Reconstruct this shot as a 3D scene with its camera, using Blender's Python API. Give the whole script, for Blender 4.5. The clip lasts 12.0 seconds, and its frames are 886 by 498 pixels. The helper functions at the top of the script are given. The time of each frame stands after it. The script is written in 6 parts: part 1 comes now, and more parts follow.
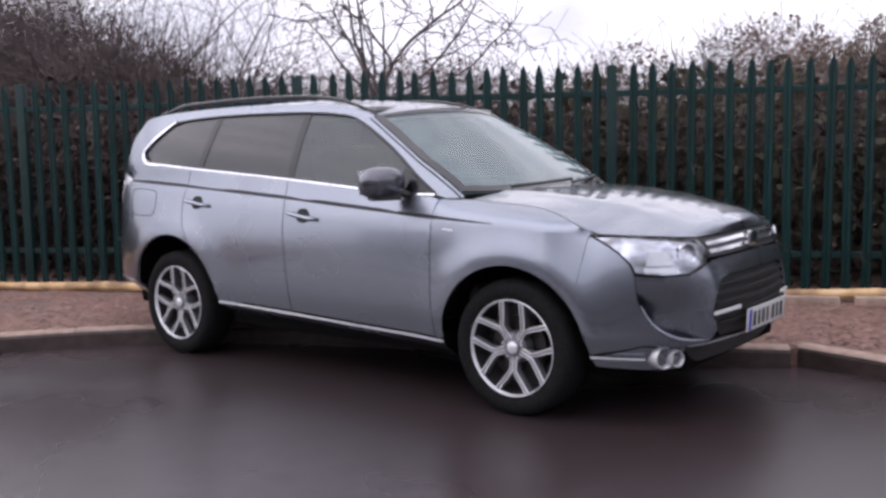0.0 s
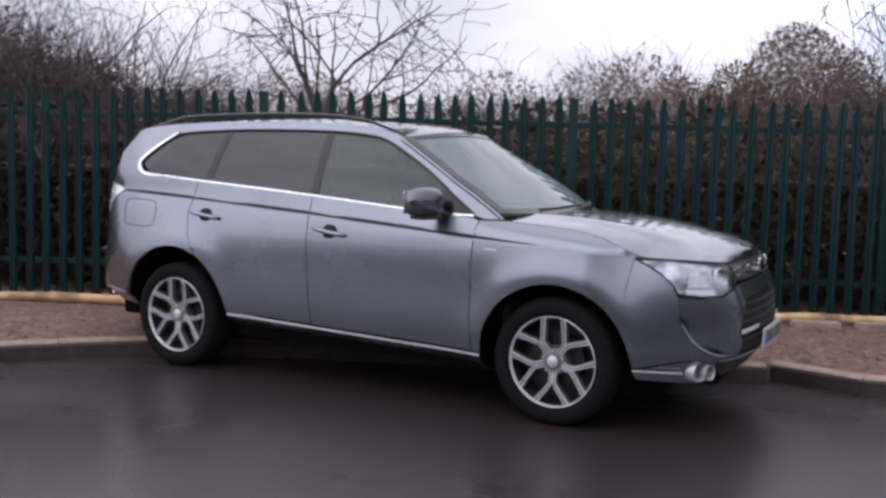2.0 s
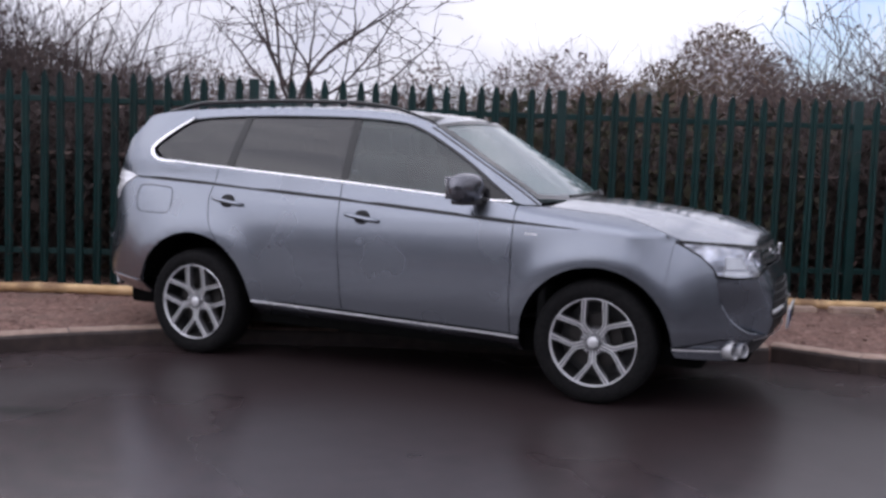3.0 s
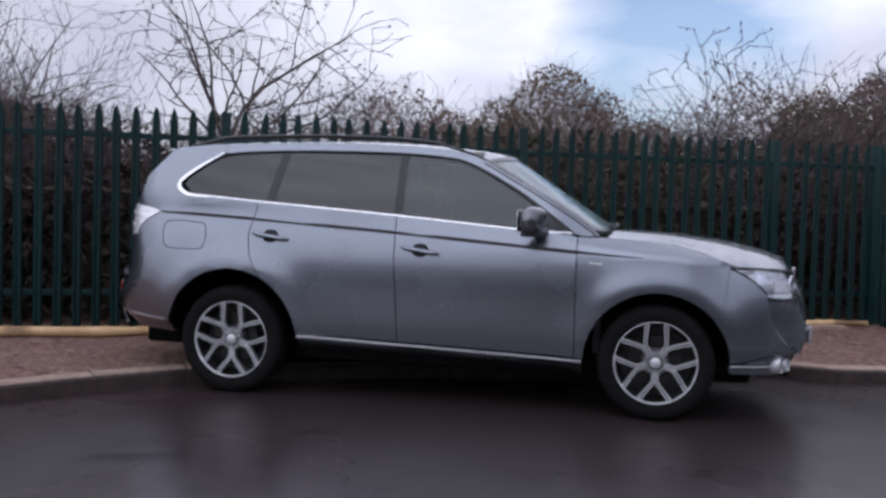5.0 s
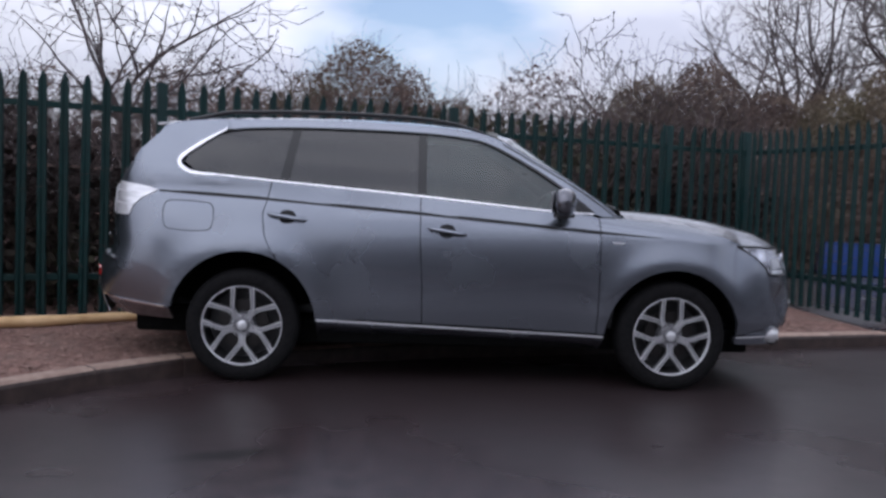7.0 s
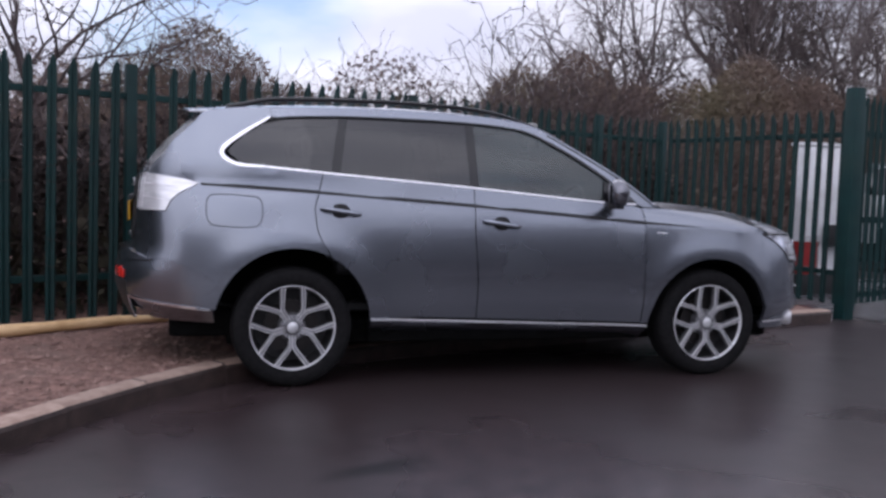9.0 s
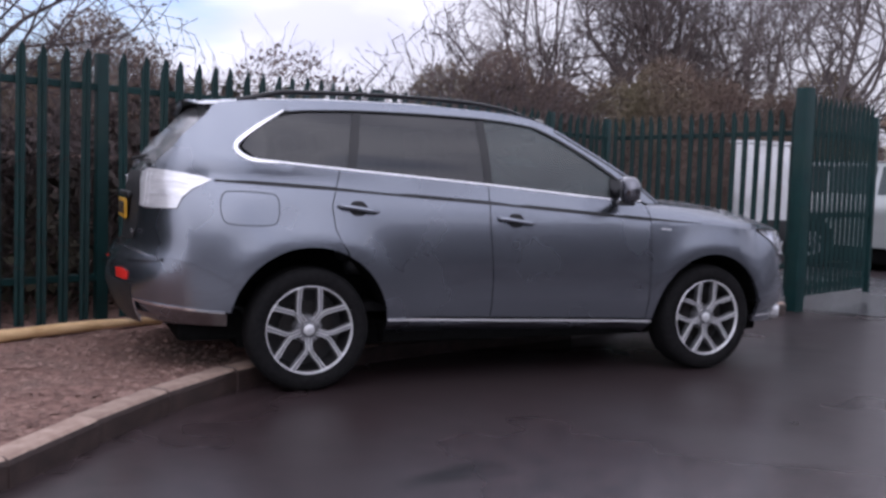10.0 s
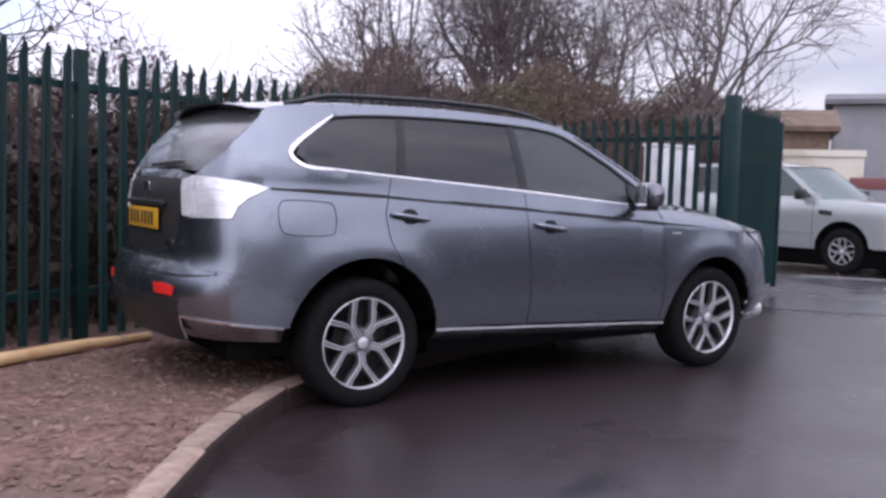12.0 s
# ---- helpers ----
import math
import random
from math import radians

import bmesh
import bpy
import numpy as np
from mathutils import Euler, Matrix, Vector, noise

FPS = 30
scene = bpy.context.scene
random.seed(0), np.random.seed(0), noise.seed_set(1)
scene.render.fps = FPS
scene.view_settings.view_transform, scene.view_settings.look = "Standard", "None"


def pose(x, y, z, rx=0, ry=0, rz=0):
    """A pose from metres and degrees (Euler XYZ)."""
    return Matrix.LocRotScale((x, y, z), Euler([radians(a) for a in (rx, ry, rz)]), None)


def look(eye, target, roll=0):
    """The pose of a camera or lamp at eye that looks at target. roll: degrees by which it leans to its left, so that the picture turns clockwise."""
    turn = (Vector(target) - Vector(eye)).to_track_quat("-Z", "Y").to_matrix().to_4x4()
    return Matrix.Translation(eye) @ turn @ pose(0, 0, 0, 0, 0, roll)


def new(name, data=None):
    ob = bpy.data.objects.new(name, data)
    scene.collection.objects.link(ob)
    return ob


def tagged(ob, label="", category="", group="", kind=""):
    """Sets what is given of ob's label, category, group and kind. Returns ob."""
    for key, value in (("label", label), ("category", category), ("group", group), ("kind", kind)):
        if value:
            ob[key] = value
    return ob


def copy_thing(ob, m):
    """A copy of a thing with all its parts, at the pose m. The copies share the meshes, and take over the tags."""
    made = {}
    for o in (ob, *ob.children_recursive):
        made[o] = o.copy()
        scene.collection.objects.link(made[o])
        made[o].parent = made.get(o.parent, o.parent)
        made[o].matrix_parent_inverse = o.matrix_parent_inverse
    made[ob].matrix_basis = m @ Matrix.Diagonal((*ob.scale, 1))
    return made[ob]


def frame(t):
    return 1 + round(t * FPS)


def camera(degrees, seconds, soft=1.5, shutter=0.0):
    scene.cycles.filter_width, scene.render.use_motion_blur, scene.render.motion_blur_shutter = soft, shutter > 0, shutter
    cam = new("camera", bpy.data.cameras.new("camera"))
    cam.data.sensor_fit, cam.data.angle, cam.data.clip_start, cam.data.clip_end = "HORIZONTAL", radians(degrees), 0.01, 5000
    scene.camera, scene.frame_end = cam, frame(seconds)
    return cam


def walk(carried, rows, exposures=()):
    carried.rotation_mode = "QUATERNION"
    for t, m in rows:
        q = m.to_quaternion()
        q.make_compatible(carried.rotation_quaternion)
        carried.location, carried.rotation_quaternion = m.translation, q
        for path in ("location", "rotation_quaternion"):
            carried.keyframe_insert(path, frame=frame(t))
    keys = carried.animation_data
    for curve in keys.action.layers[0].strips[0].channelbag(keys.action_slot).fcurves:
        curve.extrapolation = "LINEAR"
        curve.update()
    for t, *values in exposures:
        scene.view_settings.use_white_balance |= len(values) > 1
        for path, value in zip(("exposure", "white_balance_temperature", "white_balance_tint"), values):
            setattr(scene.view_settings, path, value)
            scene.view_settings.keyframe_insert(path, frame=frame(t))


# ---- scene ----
cam = camera(49.8, 12.0, soft=3.0)
METRES, EYE, TILT, LEAN, TURN = 8.69, 1.34, 0.0, 0.0, 37.9
ROWS = [
    (0.0, 0.0, 0.0, 0.0, -0.1, -6.04, 0.98),
    (0.5, -0.0219, -0.0084, 0.0018, -1.8, -5.58, 0.17),
    (1.0, -0.0518, -0.0163, 0.0015, -4.63, -5.0, -0.72),
    (1.5, -0.0849, -0.0154, 0.0017, -6.94, -5.14, -0.47),
    (2.0, -0.1241, -0.0187, 0.0012, -9.38, -4.8, -1.48),
    (2.5, -0.1662, -0.018, -0.0016, -12.97, -5.28, -2.03),
    (3.0, -0.2082, -0.0136, -0.0072, -14.77, -4.9, -1.84),
    (5.0, -0.3838, 0.0285, -0.0122, -26.82, -2.54, -1.58),
    (5.5, -0.4264, 0.0494, -0.0109, -29.48, -3.08, -2.57),
    (6.0, -0.4681, 0.073, -0.013, -34.04, -2.92, -2.09),
    (6.5, -0.5042, 0.1029, -0.0135, -37.8, -3.62, -2.2),
    (8.5, -0.6291, 0.2392, -0.0151, -50.83, -3.3, -1.02),
    (9.0, -0.6476, 0.2778, -0.0149, -53.45, -4.1, -1.72),
    (9.5, -0.6714, 0.3186, -0.0144, -57.15, -4.32, -1.63),
    (10.0, -0.6846, 0.3585, -0.0173, -60.34, -4.12, -1.77),
    (10.5, -0.7016, 0.3962, -0.0171, -63.11, -4.54, -2.63),
    (11.0, -0.7131, 0.435, -0.019, -66.43, -4.37, -2.24),
    (11.5, -0.7246, 0.4668, -0.0184, -69.13, -4.25, -1.62),
    (12.0, -0.7362, 0.4945, -0.0158, -71.01, -3.92, -1.64),
]
walk(cam, [(t, pose(3.94, -4.75, EYE, TILT, LEAN, TURN) @ pose(METRES * x, METRES * y, METRES * z, 90 + pitch, roll, yaw)) for t, x, y, z, yaw, pitch, roll in ROWS],
     exposures=[(0.0, 0.0, 6150, 19), (1.0, -0.27, 6150, 19), (1.75, -0.33, 6100, 18), (2.5, -0.36, 6050, 18), (3.2, -0.38, 6000, 17), (5.5, -0.71, 5750, 15), (7.5, -0.58, 5800, 15), (8.5, -0.44, 5850, 18), (9.5, -0.41, 5860, 19), (10.4, -0.21, 5880, 21), (12.0, -0.05, 5880, 22)])

# ---- world and light ----
SUN_UP, SUN_ROUND = 42.0, 214.0            # degrees: height of the veiled sun, and its bearing from +y towards +x
world = bpy.data.worlds.new("sky")
scene.world = world
world.use_nodes = True
wn, wl = world.node_tree.nodes, world.node_tree.links
wn.clear()
w_out = wn.new("ShaderNodeOutputWorld")
w_bg = wn.new("ShaderNodeBackground")
w_sky = wn.new("ShaderNodeTexSky")
w_sky.sky_type = "NISHITA"
w_sky.sun_disc = False
w_sky.sun_elevation, w_sky.sun_rotation = radians(SUN_UP), radians(SUN_ROUND)
w_sky.air_density, w_sky.dust_density = 1.0, 2.0
w_co = wn.new("ShaderNodeTexCoord")
w_map = wn.new("ShaderNodeMapping")
w_map.inputs["Scale"].default_value = (1.0, 1.0, 2.6)
w_map.inputs["Location"].default_value = (0.35, 0.2, 0.1)
w_noise = wn.new("ShaderNodeTexNoise")
w_noise.inputs["Scale"].default_value = 2.3
w_noise.inputs["Detail"].default_value = 6.0
w_noise.inputs["Roughness"].default_value = 0.52
w_ramp = wn.new("ShaderNodeValToRGB")
w_ramp.color_ramp.elements[0].position, w_ramp.color_ramp.elements[0].color = 0.30, (0.12, 0.12, 0.12, 1)
w_ramp.color_ramp.elements[1].position, w_ramp.color_ramp.elements[1].color = 0.50, (1, 1, 1, 1)
w_noise2 = wn.new("ShaderNodeTexNoise")
w_noise2.inputs["Scale"].default_value = 4.1
w_noise2.inputs["Detail"].default_value = 5.0
w_ramp2 = wn.new("ShaderNodeValToRGB")
w_ramp2.color_ramp.elements[0].position, w_ramp2.color_ramp.elements[0].color = 0.36, (7.7, 7.7, 8.3, 1)
w_ramp2.color_ramp.elements[1].position, w_ramp2.color_ramp.elements[1].color = 0.62, (11.6, 11.4, 11.5, 1)
w_mix = wn.new("ShaderNodeMix")
w_mix.data_type = "RGBA"
wl.new(w_co.outputs["Generated"], w_map.inputs["Vector"])
wl.new(w_map.outputs["Vector"], w_noise.inputs["Vector"])
wl.new(w_map.outputs["Vector"], w_noise2.inputs["Vector"])
wl.new(w_noise2.outputs["Fac"], w_ramp2.inputs["Fac"])
# one gap of blue in the cloud over the round bush
w_gap = wn.new("ShaderNodeVectorMath")
w_gap.operation = "DOT_PRODUCT"
w_gap.inputs[1].default_value = (0.045, 0.989, 0.14)
w_gap_r = wn.new("ShaderNodeMapRange")
w_gap_r.inputs["From Min"].default_value, w_gap_r.inputs["From Max"].default_value = 0.987, 0.9995
w_gap_r.inputs["To Min"].default_value, w_gap_r.inputs["To Max"].default_value = 0.10, -0.16
w_gap_add = wn.new("ShaderNodeMath")
w_gap_add.operation = "ADD"
wl.new(w_co.outputs["Generated"], w_gap.inputs[0])
wl.new(w_gap.outputs["Value"], w_gap_r.inputs["Value"])
wl.new(w_noise.outputs["Fac"], w_gap_add.inputs[0])
wl.new(w_gap_r.outputs["Result"], w_gap_add.inputs[1])
wl.new(w_gap_add.outputs[0], w_ramp.inputs["Fac"])
wl.new(w_ramp.outputs["Color"], w_mix.inputs["Factor"])
w_clear = wn.new("ShaderNodeVectorMath")
w_clear.operation = "SCALE"
w_clear.inputs["Scale"].default_value = 1.35
wl.new(w_sky.outputs["Color"], w_clear.inputs[0])
wl.new(w_clear.outputs["Vector"], w_mix.inputs["A"])
wl.new(w_ramp2.outputs["Color"], w_mix.inputs["B"])
# the veiled sun brightens the cloud round it
w_dot = wn.new("ShaderNodeVectorMath")
w_dot.operation = "DOT_PRODUCT"
w_dot.inputs[1].default_value = (math.sin(radians(SUN_ROUND)) * math.cos(radians(SUN_UP)), math.cos(radians(SUN_ROUND)) * math.cos(radians(SUN_UP)), math.sin(radians(SUN_UP)))
w_glow = wn.new("ShaderNodeMapRange")
w_glow.interpolation_type = "SMOOTHERSTEP"
w_glow.inputs["From Min"].default_value, w_glow.inputs["From Max"].default_value = 0.3, 1.0
w_glow.inputs["To Min"].default_value, w_glow.inputs["To Max"].default_value = 1.40, 1.80
w_mul = wn.new("ShaderNodeVectorMath")
w_mul.operation = "SCALE"
wl.new(w_co.outputs["Generated"], w_dot.inputs[0])
wl.new(w_dot.outputs["Value"], w_glow.inputs["Value"])
wl.new(w_mix.outputs["Result"], w_mul.inputs[0])
wl.new(w_glow.outputs["Result"], w_mul.inputs["Scale"])
# an overcast sky grows brighter from the horizon to the zenith
w_sep = wn.new("ShaderNodeSeparateXYZ")
w_high = wn.new("ShaderNodeMapRange")
w_high.inputs["From Min"].default_value, w_high.inputs["From Max"].default_value = 0.0, 1.0
w_high.inputs["To Min"].default_value, w_high.inputs["To Max"].default_value = 0.92, 1.40
w_top = wn.new("ShaderNodeVectorMath")
w_top.operation = "SCALE"
wl.new(w_co.outputs["Generated"], w_sep.inputs[0])
wl.new(w_sep.outputs["Z"], w_high.inputs["Value"])
wl.new(w_mul.outputs["Vector"], w_top.inputs[0])
wl.new(w_high.outputs["Result"], w_top.inputs["Scale"])
# thin bright cloud high over the fence
w_thin = wn.new("ShaderNodeVectorMath")
w_thin.operation = "DOT_PRODUCT"
w_thin.inputs[1].default_value = (0.05, 0.95, 0.31)
w_thin_r = wn.new("ShaderNodeMapRange")
w_thin_r.interpolation_type = "SMOOTHERSTEP"
w_thin_r.inputs["From Min"].default_value, w_thin_r.inputs["From Max"].default_value = 0.90, 0.99
w_thin_r.inputs["To Min"].default_value, w_thin_r.inputs["To Max"].default_value = 1.0, 1.25
w_thin_s = wn.new("ShaderNodeVectorMath")
w_thin_s.operation = "SCALE"
wl.new(w_co.outputs["Generated"], w_thin.inputs[0])
wl.new(w_thin.outputs["Value"], w_thin_r.inputs["Value"])
wl.new(w_top.outputs["Vector"], w_thin_s.inputs[0])
wl.new(w_thin_r.outputs["Result"], w_thin_s.inputs["Scale"])
# heavier cloud over the far yard
w_dull = wn.new("ShaderNodeVectorMath")
w_dull.operation = "DOT_PRODUCT"
w_dull.inputs[1].default_value = (0.86, 0.48, 0.17)
w_dull_r = wn.new("ShaderNodeMapRange")
w_dull_r.interpolation_type = "SMOOTHERSTEP"
w_dull_r.inputs["From Min"].default_value, w_dull_r.inputs["From Max"].default_value = 0.80, 0.97
w_dull_r.inputs["To Min"].default_value, w_dull_r.inputs["To Max"].default_value = 1.0, 0.70
w_dull_s = wn.new("ShaderNodeVectorMath")
w_dull_s.operation = "SCALE"
wl.new(w_co.outputs["Generated"], w_dull.inputs[0])
wl.new(w_dull.outputs["Value"], w_dull_r.inputs["Value"])
wl.new(w_thin_s.outputs["Vector"], w_dull_s.inputs[0])
wl.new(w_dull_r.outputs["Result"], w_dull_s.inputs["Scale"])
wl.new(w_dull_s.outputs["Vector"], w_bg.inputs["Color"])
w_bg.inputs["Strength"].default_value = 0.088
wl.new(w_bg.outputs["Background"], w_out.inputs["Surface"])

sun = new("sun", bpy.data.lights.new("sun", "SUN"))
sun.data.energy, sun.data.angle, sun.data.color = 0.5, radians(70), (1.0, 0.96, 0.9)
_b, _e = radians(SUN_ROUND), radians(SUN_UP)
sun.matrix_world = look((30 * math.sin(_b) * math.cos(_e), 30 * math.cos(_b) * math.cos(_e), 30 * math.sin(_e)), (0, 0, 0))


# ---- materials ----
def surface(name, c1, c2, scale=6.0, rough=0.6, rough2=None, metal=0.0, bump=0.0, bump_scale=60.0, coat=0.0, spots=None,
            spot_scale=1.5, spot_at=0.58, spec=0.5, stretch=(1, 1, 1), vary=0.0, edge=1.0):
    """Two colours mixed by fine and coarse noise, a third in large stains, with relief and varied gloss; all sizes in metres."""
    m = bpy.data.materials.new(name)
    m.use_nodes = True
    n, l = m.node_tree.nodes, m.node_tree.links
    b = n["Principled BSDF"]
    co, mp = n.new("ShaderNodeTexCoord"), n.new("ShaderNodeMapping")
    mp.inputs["Scale"].default_value = stretch
    l.new(co.outputs["Object"], mp.inputs["Vector"])
    a = n.new("ShaderNodeTexNoise")
    a.inputs["Scale"].default_value, a.inputs["Detail"].default_value = scale, 6.0
    l.new(mp.outputs["Vector"], a.inputs["Vector"])
    r = n.new("ShaderNodeValToRGB")
    r.color_ramp.elements[0].position, r.color_ramp.elements[0].color = 0.34, (*c1, 1)
    r.color_ramp.elements[1].position, r.color_ramp.elements[1].color = 0.66, (*c2, 1)
    l.new(a.outputs["Fac"], r.inputs["Fac"])
    colour = r.outputs["Color"]
    s = n.new("ShaderNodeTexNoise")
    s.inputs["Scale"].default_value, s.inputs["Detail"].default_value = spot_scale, 4.0
    l.new(mp.outputs["Vector"], s.inputs["Vector"])
    sr = n.new("ShaderNodeMapRange")
    sr.inputs["From Min"].default_value, sr.inputs["From Max"].default_value = spot_at - 0.06, spot_at + 0.08
    l.new(s.outputs["Fac"], sr.inputs["Value"])
    if spots:
        x = n.new("ShaderNodeMix")
        x.data_type = "RGBA"
        l.new(sr.outputs["Result"], x.inputs["Factor"])
        l.new(colour, x.inputs["A"])
        x.inputs["B"].default_value = (*spots, 1)
        colour = x.outputs["Result"]
    if vary:
        oi, hs = n.new("ShaderNodeObjectInfo"), n.new("ShaderNodeHueSaturation")
        vr = n.new("ShaderNodeMapRange")
        vr.inputs["To Min"].default_value, vr.inputs["To Max"].default_value = 1 - vary, 1 + vary
        l.new(oi.outputs["Random"], vr.inputs["Value"])
        l.new(vr.outputs["Result"], hs.inputs["Value"])
        l.new(colour, hs.inputs["Color"])
        colour = hs.outputs["Color"]
    l.new(colour, b.inputs["Base Color"])
    if rough2 is None:
        b.inputs["Roughness"].default_value = rough
    else:
        q = n.new("ShaderNodeMapRange")
        q.inputs["To Min"].default_value, q.inputs["To Max"].default_value = rough, rough2
        l.new(sr.outputs["Result"], q.inputs["Value"])
        l.new(q.outputs["Result"], b.inputs["Roughness"])
    b.inputs["Metallic"].default_value = metal
    b.inputs["Specular IOR Level"].default_value = spec
    b.inputs["Specular Tint"].default_value = (edge, edge, edge, 1)
    b.inputs["Coat Weight"].default_value = coat
    b.inputs["Coat IOR"].default_value = 1.42
    b.inputs["Coat Roughness"].default_value = 0.04
    if bump:
        t = n.new("ShaderNodeTexNoise")
        t.inputs["Scale"].default_value, t.inputs["Detail"].default_value = bump_scale, 5.0
        l.new(mp.outputs["Vector"], t.inputs["Vector"])
        u = n.new("ShaderNodeBump")
        u.inputs["Strength"].default_value, u.inputs["Distance"].default_value = bump, 0.02
        l.new(t.outputs["Fac"], u.inputs["Height"])
        l.new(u.outputs["Normal"], b.inputs["Normal"])
    return m


def glass(name, tint, gloss_rough=0.0, sky_coat=0.0, sky_coat_colour=(0.62, 0.62, 0.66)):
    """A thin tinted pane: clear through, and mirroring at its two surfaces as the view turns flat; a diffuse coat
    stands in for reflected sky.
    """
    m = bpy.data.materials.new(name)
    m.use_nodes = True
    n, l = m.node_tree.nodes, m.node_tree.links
    n.remove(n["Principled BSDF"])
    t, g, x, w = n.new("ShaderNodeBsdfTransparent"), n.new("ShaderNodeBsdfGlossy"), n.new("ShaderNodeMixShader"), n.new("ShaderNodeLayerWeight")
    t.inputs["Color"].default_value = (*tint, 1)
    g.inputs["Roughness"].default_value = gloss_rough
    w.inputs["Blend"].default_value = 0.5

    def maths(kind, a, b):
        q = n.new("ShaderNodeMath")
        q.operation = kind
        for k, v in enumerate((a, b)):
            if isinstance(v, float):
                q.inputs[k].default_value = v
            else:
                l.new(v, q.inputs[k])
        return q.outputs[0]

    one = maths("ADD", maths("MULTIPLY", maths("POWER", w.outputs["Facing"], 5.0), 0.957), 0.043)
    two = maths("DIVIDE", maths("MULTIPLY", one, 2.0), maths("ADD", one, 1.0))
    l.new(two, x.inputs["Fac"])
    l.new(t.outputs["BSDF"], x.inputs[1])
    l.new(g.outputs["BSDF"], x.inputs[2])
    last = x.outputs["Shader"]
    if sky_coat:
        d, y = n.new("ShaderNodeBsdfDiffuse"), n.new("ShaderNodeMixShader")
        d.inputs["Color"].default_value = (*sky_coat_colour, 1)
        s = n.new("ShaderNodeTexNoise")
        s.inputs["Scale"].default_value, s.inputs["Detail"].default_value = 1.6, 2.0
        l.new(maths("MULTIPLY", s.outputs["Fac"], sky_coat * 2.0), y.inputs["Fac"])
        l.new(last, y.inputs[1])
        l.new(d.outputs["BSDF"], y.inputs[2])
        last = y.outputs["Shader"]
    l.new(last, n["Material Output"].inputs["Surface"])
    return m


def plain(name, c, rough=0.5, metal=0.0, coat=0.0):
    return surface(name, tuple(v * 0.92 for v in c), tuple(min(1, v * 1.06) for v in c), scale=40, rough=rough, metal=metal, coat=coat)


PAINT = surface("grey_metallic_paint", (0.204, 0.221, 0.257), (0.243, 0.262, 0.303), scale=700, rough=0.255, rough2=0.305, metal=0.95, coat=0.9, edge=0.85,
                spots=(0.216, 0.233, 0.270), spot_scale=2.2, spot_at=0.6)
TRIM = surface("black_plastic", (0.012, 0.012, 0.013), (0.022, 0.022, 0.023), scale=200, rough=0.5, bump=0.1, bump_scale=800)
GLOSSBLACK = plain("gloss_black", (0.005, 0.005, 0.006), rough=0.16)
ALLOYMID = plain("satin_grey_alloy", (0.18, 0.18, 0.195), rough=0.34, metal=0.6)
SEAM = plain("seam_shade_black", (0.006, 0.006, 0.007), rough=0.7)
ARCHBLACK = surface("arch_liner_black", (0.003, 0.003, 0.003), (0.006, 0.006, 0.006), scale=30, rough=0.95, spec=0.05)
CHROME = plain("chrome", (0.78, 0.78, 0.80), rough=0.12, metal=1.0)
SATIN = plain("satin_silver", (0.66, 0.66, 0.68), rough=0.34, metal=0.5)
ALLOY = surface("machined_alloy", (0.80, 0.80, 0.82), (0.90, 0.90, 0.92), scale=120, rough=0.26, metal=0.35)
ALLOYGREY = plain("painted_alloy_grey", (0.15, 0.15, 0.16), rough=0.4, metal=0.5)
RUBBER = surface("tyre_rubber", (0.006, 0.006, 0.0065), (0.012, 0.0115, 0.012), scale=50, spec=0.12, rough=0.8, bump=0.15, bump_scale=300)
DISC = plain("brake_steel", (0.05, 0.047, 0.046), rough=0.4, metal=0.9)
TINT = glass("privacy_glass", (0.055, 0.05, 0.058), sky_coat=0.006)
# The pale coats on these panes imitate sky reflection by diffuse colour.
REARGLASS = glass("sky_toned_rear_glass", (0.10, 0.10, 0.115), 0.16, sky_coat=0.11)
PANE = glass("side_glass", (0.24, 0.29, 0.285), sky_coat=0.18, sky_coat_colour=(0.19, 0.23, 0.23))
SCREEN = glass("windscreen_glass", (0.50, 0.62, 0.61), sky_coat=0.28, sky_coat_colour=(0.29, 0.40, 0.41))
LENS = glass("lamp_lens", (0.92, 0.94, 0.96))
REDLENS = plain("red_lens", (0.70, 0.03, 0.02), rough=0.12, coat=1.0)
CLEARTAIL = surface("clear_tail_lens", (0.66, 0.66, 0.68), (0.93, 0.93, 0.95), scale=11, rough=0.16, metal=0.35, coat=1.0, stretch=(0.6, 0.6, 3))
# Dark and bright mottle imitates reflections in the bowl's facets.
LAMPBOWL = surface("mottled_lamp_reflector", (0.07, 0.07, 0.085), (0.80, 0.80, 0.86), scale=13, rough=0.16, metal=0.9, stretch=(0.7, 0.7, 1.6))
PLATEW = plain("plate_white", (0.55, 0.55, 0.55), rough=0.35)
PLATEY = plain("plate_yellow", (0.55, 0.30, 0.018), rough=0.35)
INK = plain("plate_ink", (0.015, 0.015, 0.015), rough=0.5)
BLUEBAND = plain("plate_blue_band", (0.03, 0.06, 0.42), rough=0.4)
SEATCLOTH = surface("seat_leather", (0.02, 0.02, 0.022), (0.035, 0.035, 0.037), scale=90, rough=0.55, bump=0.1, bump_scale=200)
CABIN = surface("cabin_plastic", (0.03, 0.03, 0.032), (0.05, 0.05, 0.052), scale=120, rough=0.6)
HEADLINING = plain("grey_headlining", (0.30, 0.30, 0.29), rough=0.9)

TARMAC = surface("wet_tarmac", (0.0235, 0.0158, 0.0166), (0.051, 0.0352, 0.0368), scale=9, rough=0.25, rough2=0.35, bump=0.03, bump_scale=150,
                 spots=(0.030, 0.0207, 0.0219), spot_scale=0.42, spot_at=0.5, spec=1.0)


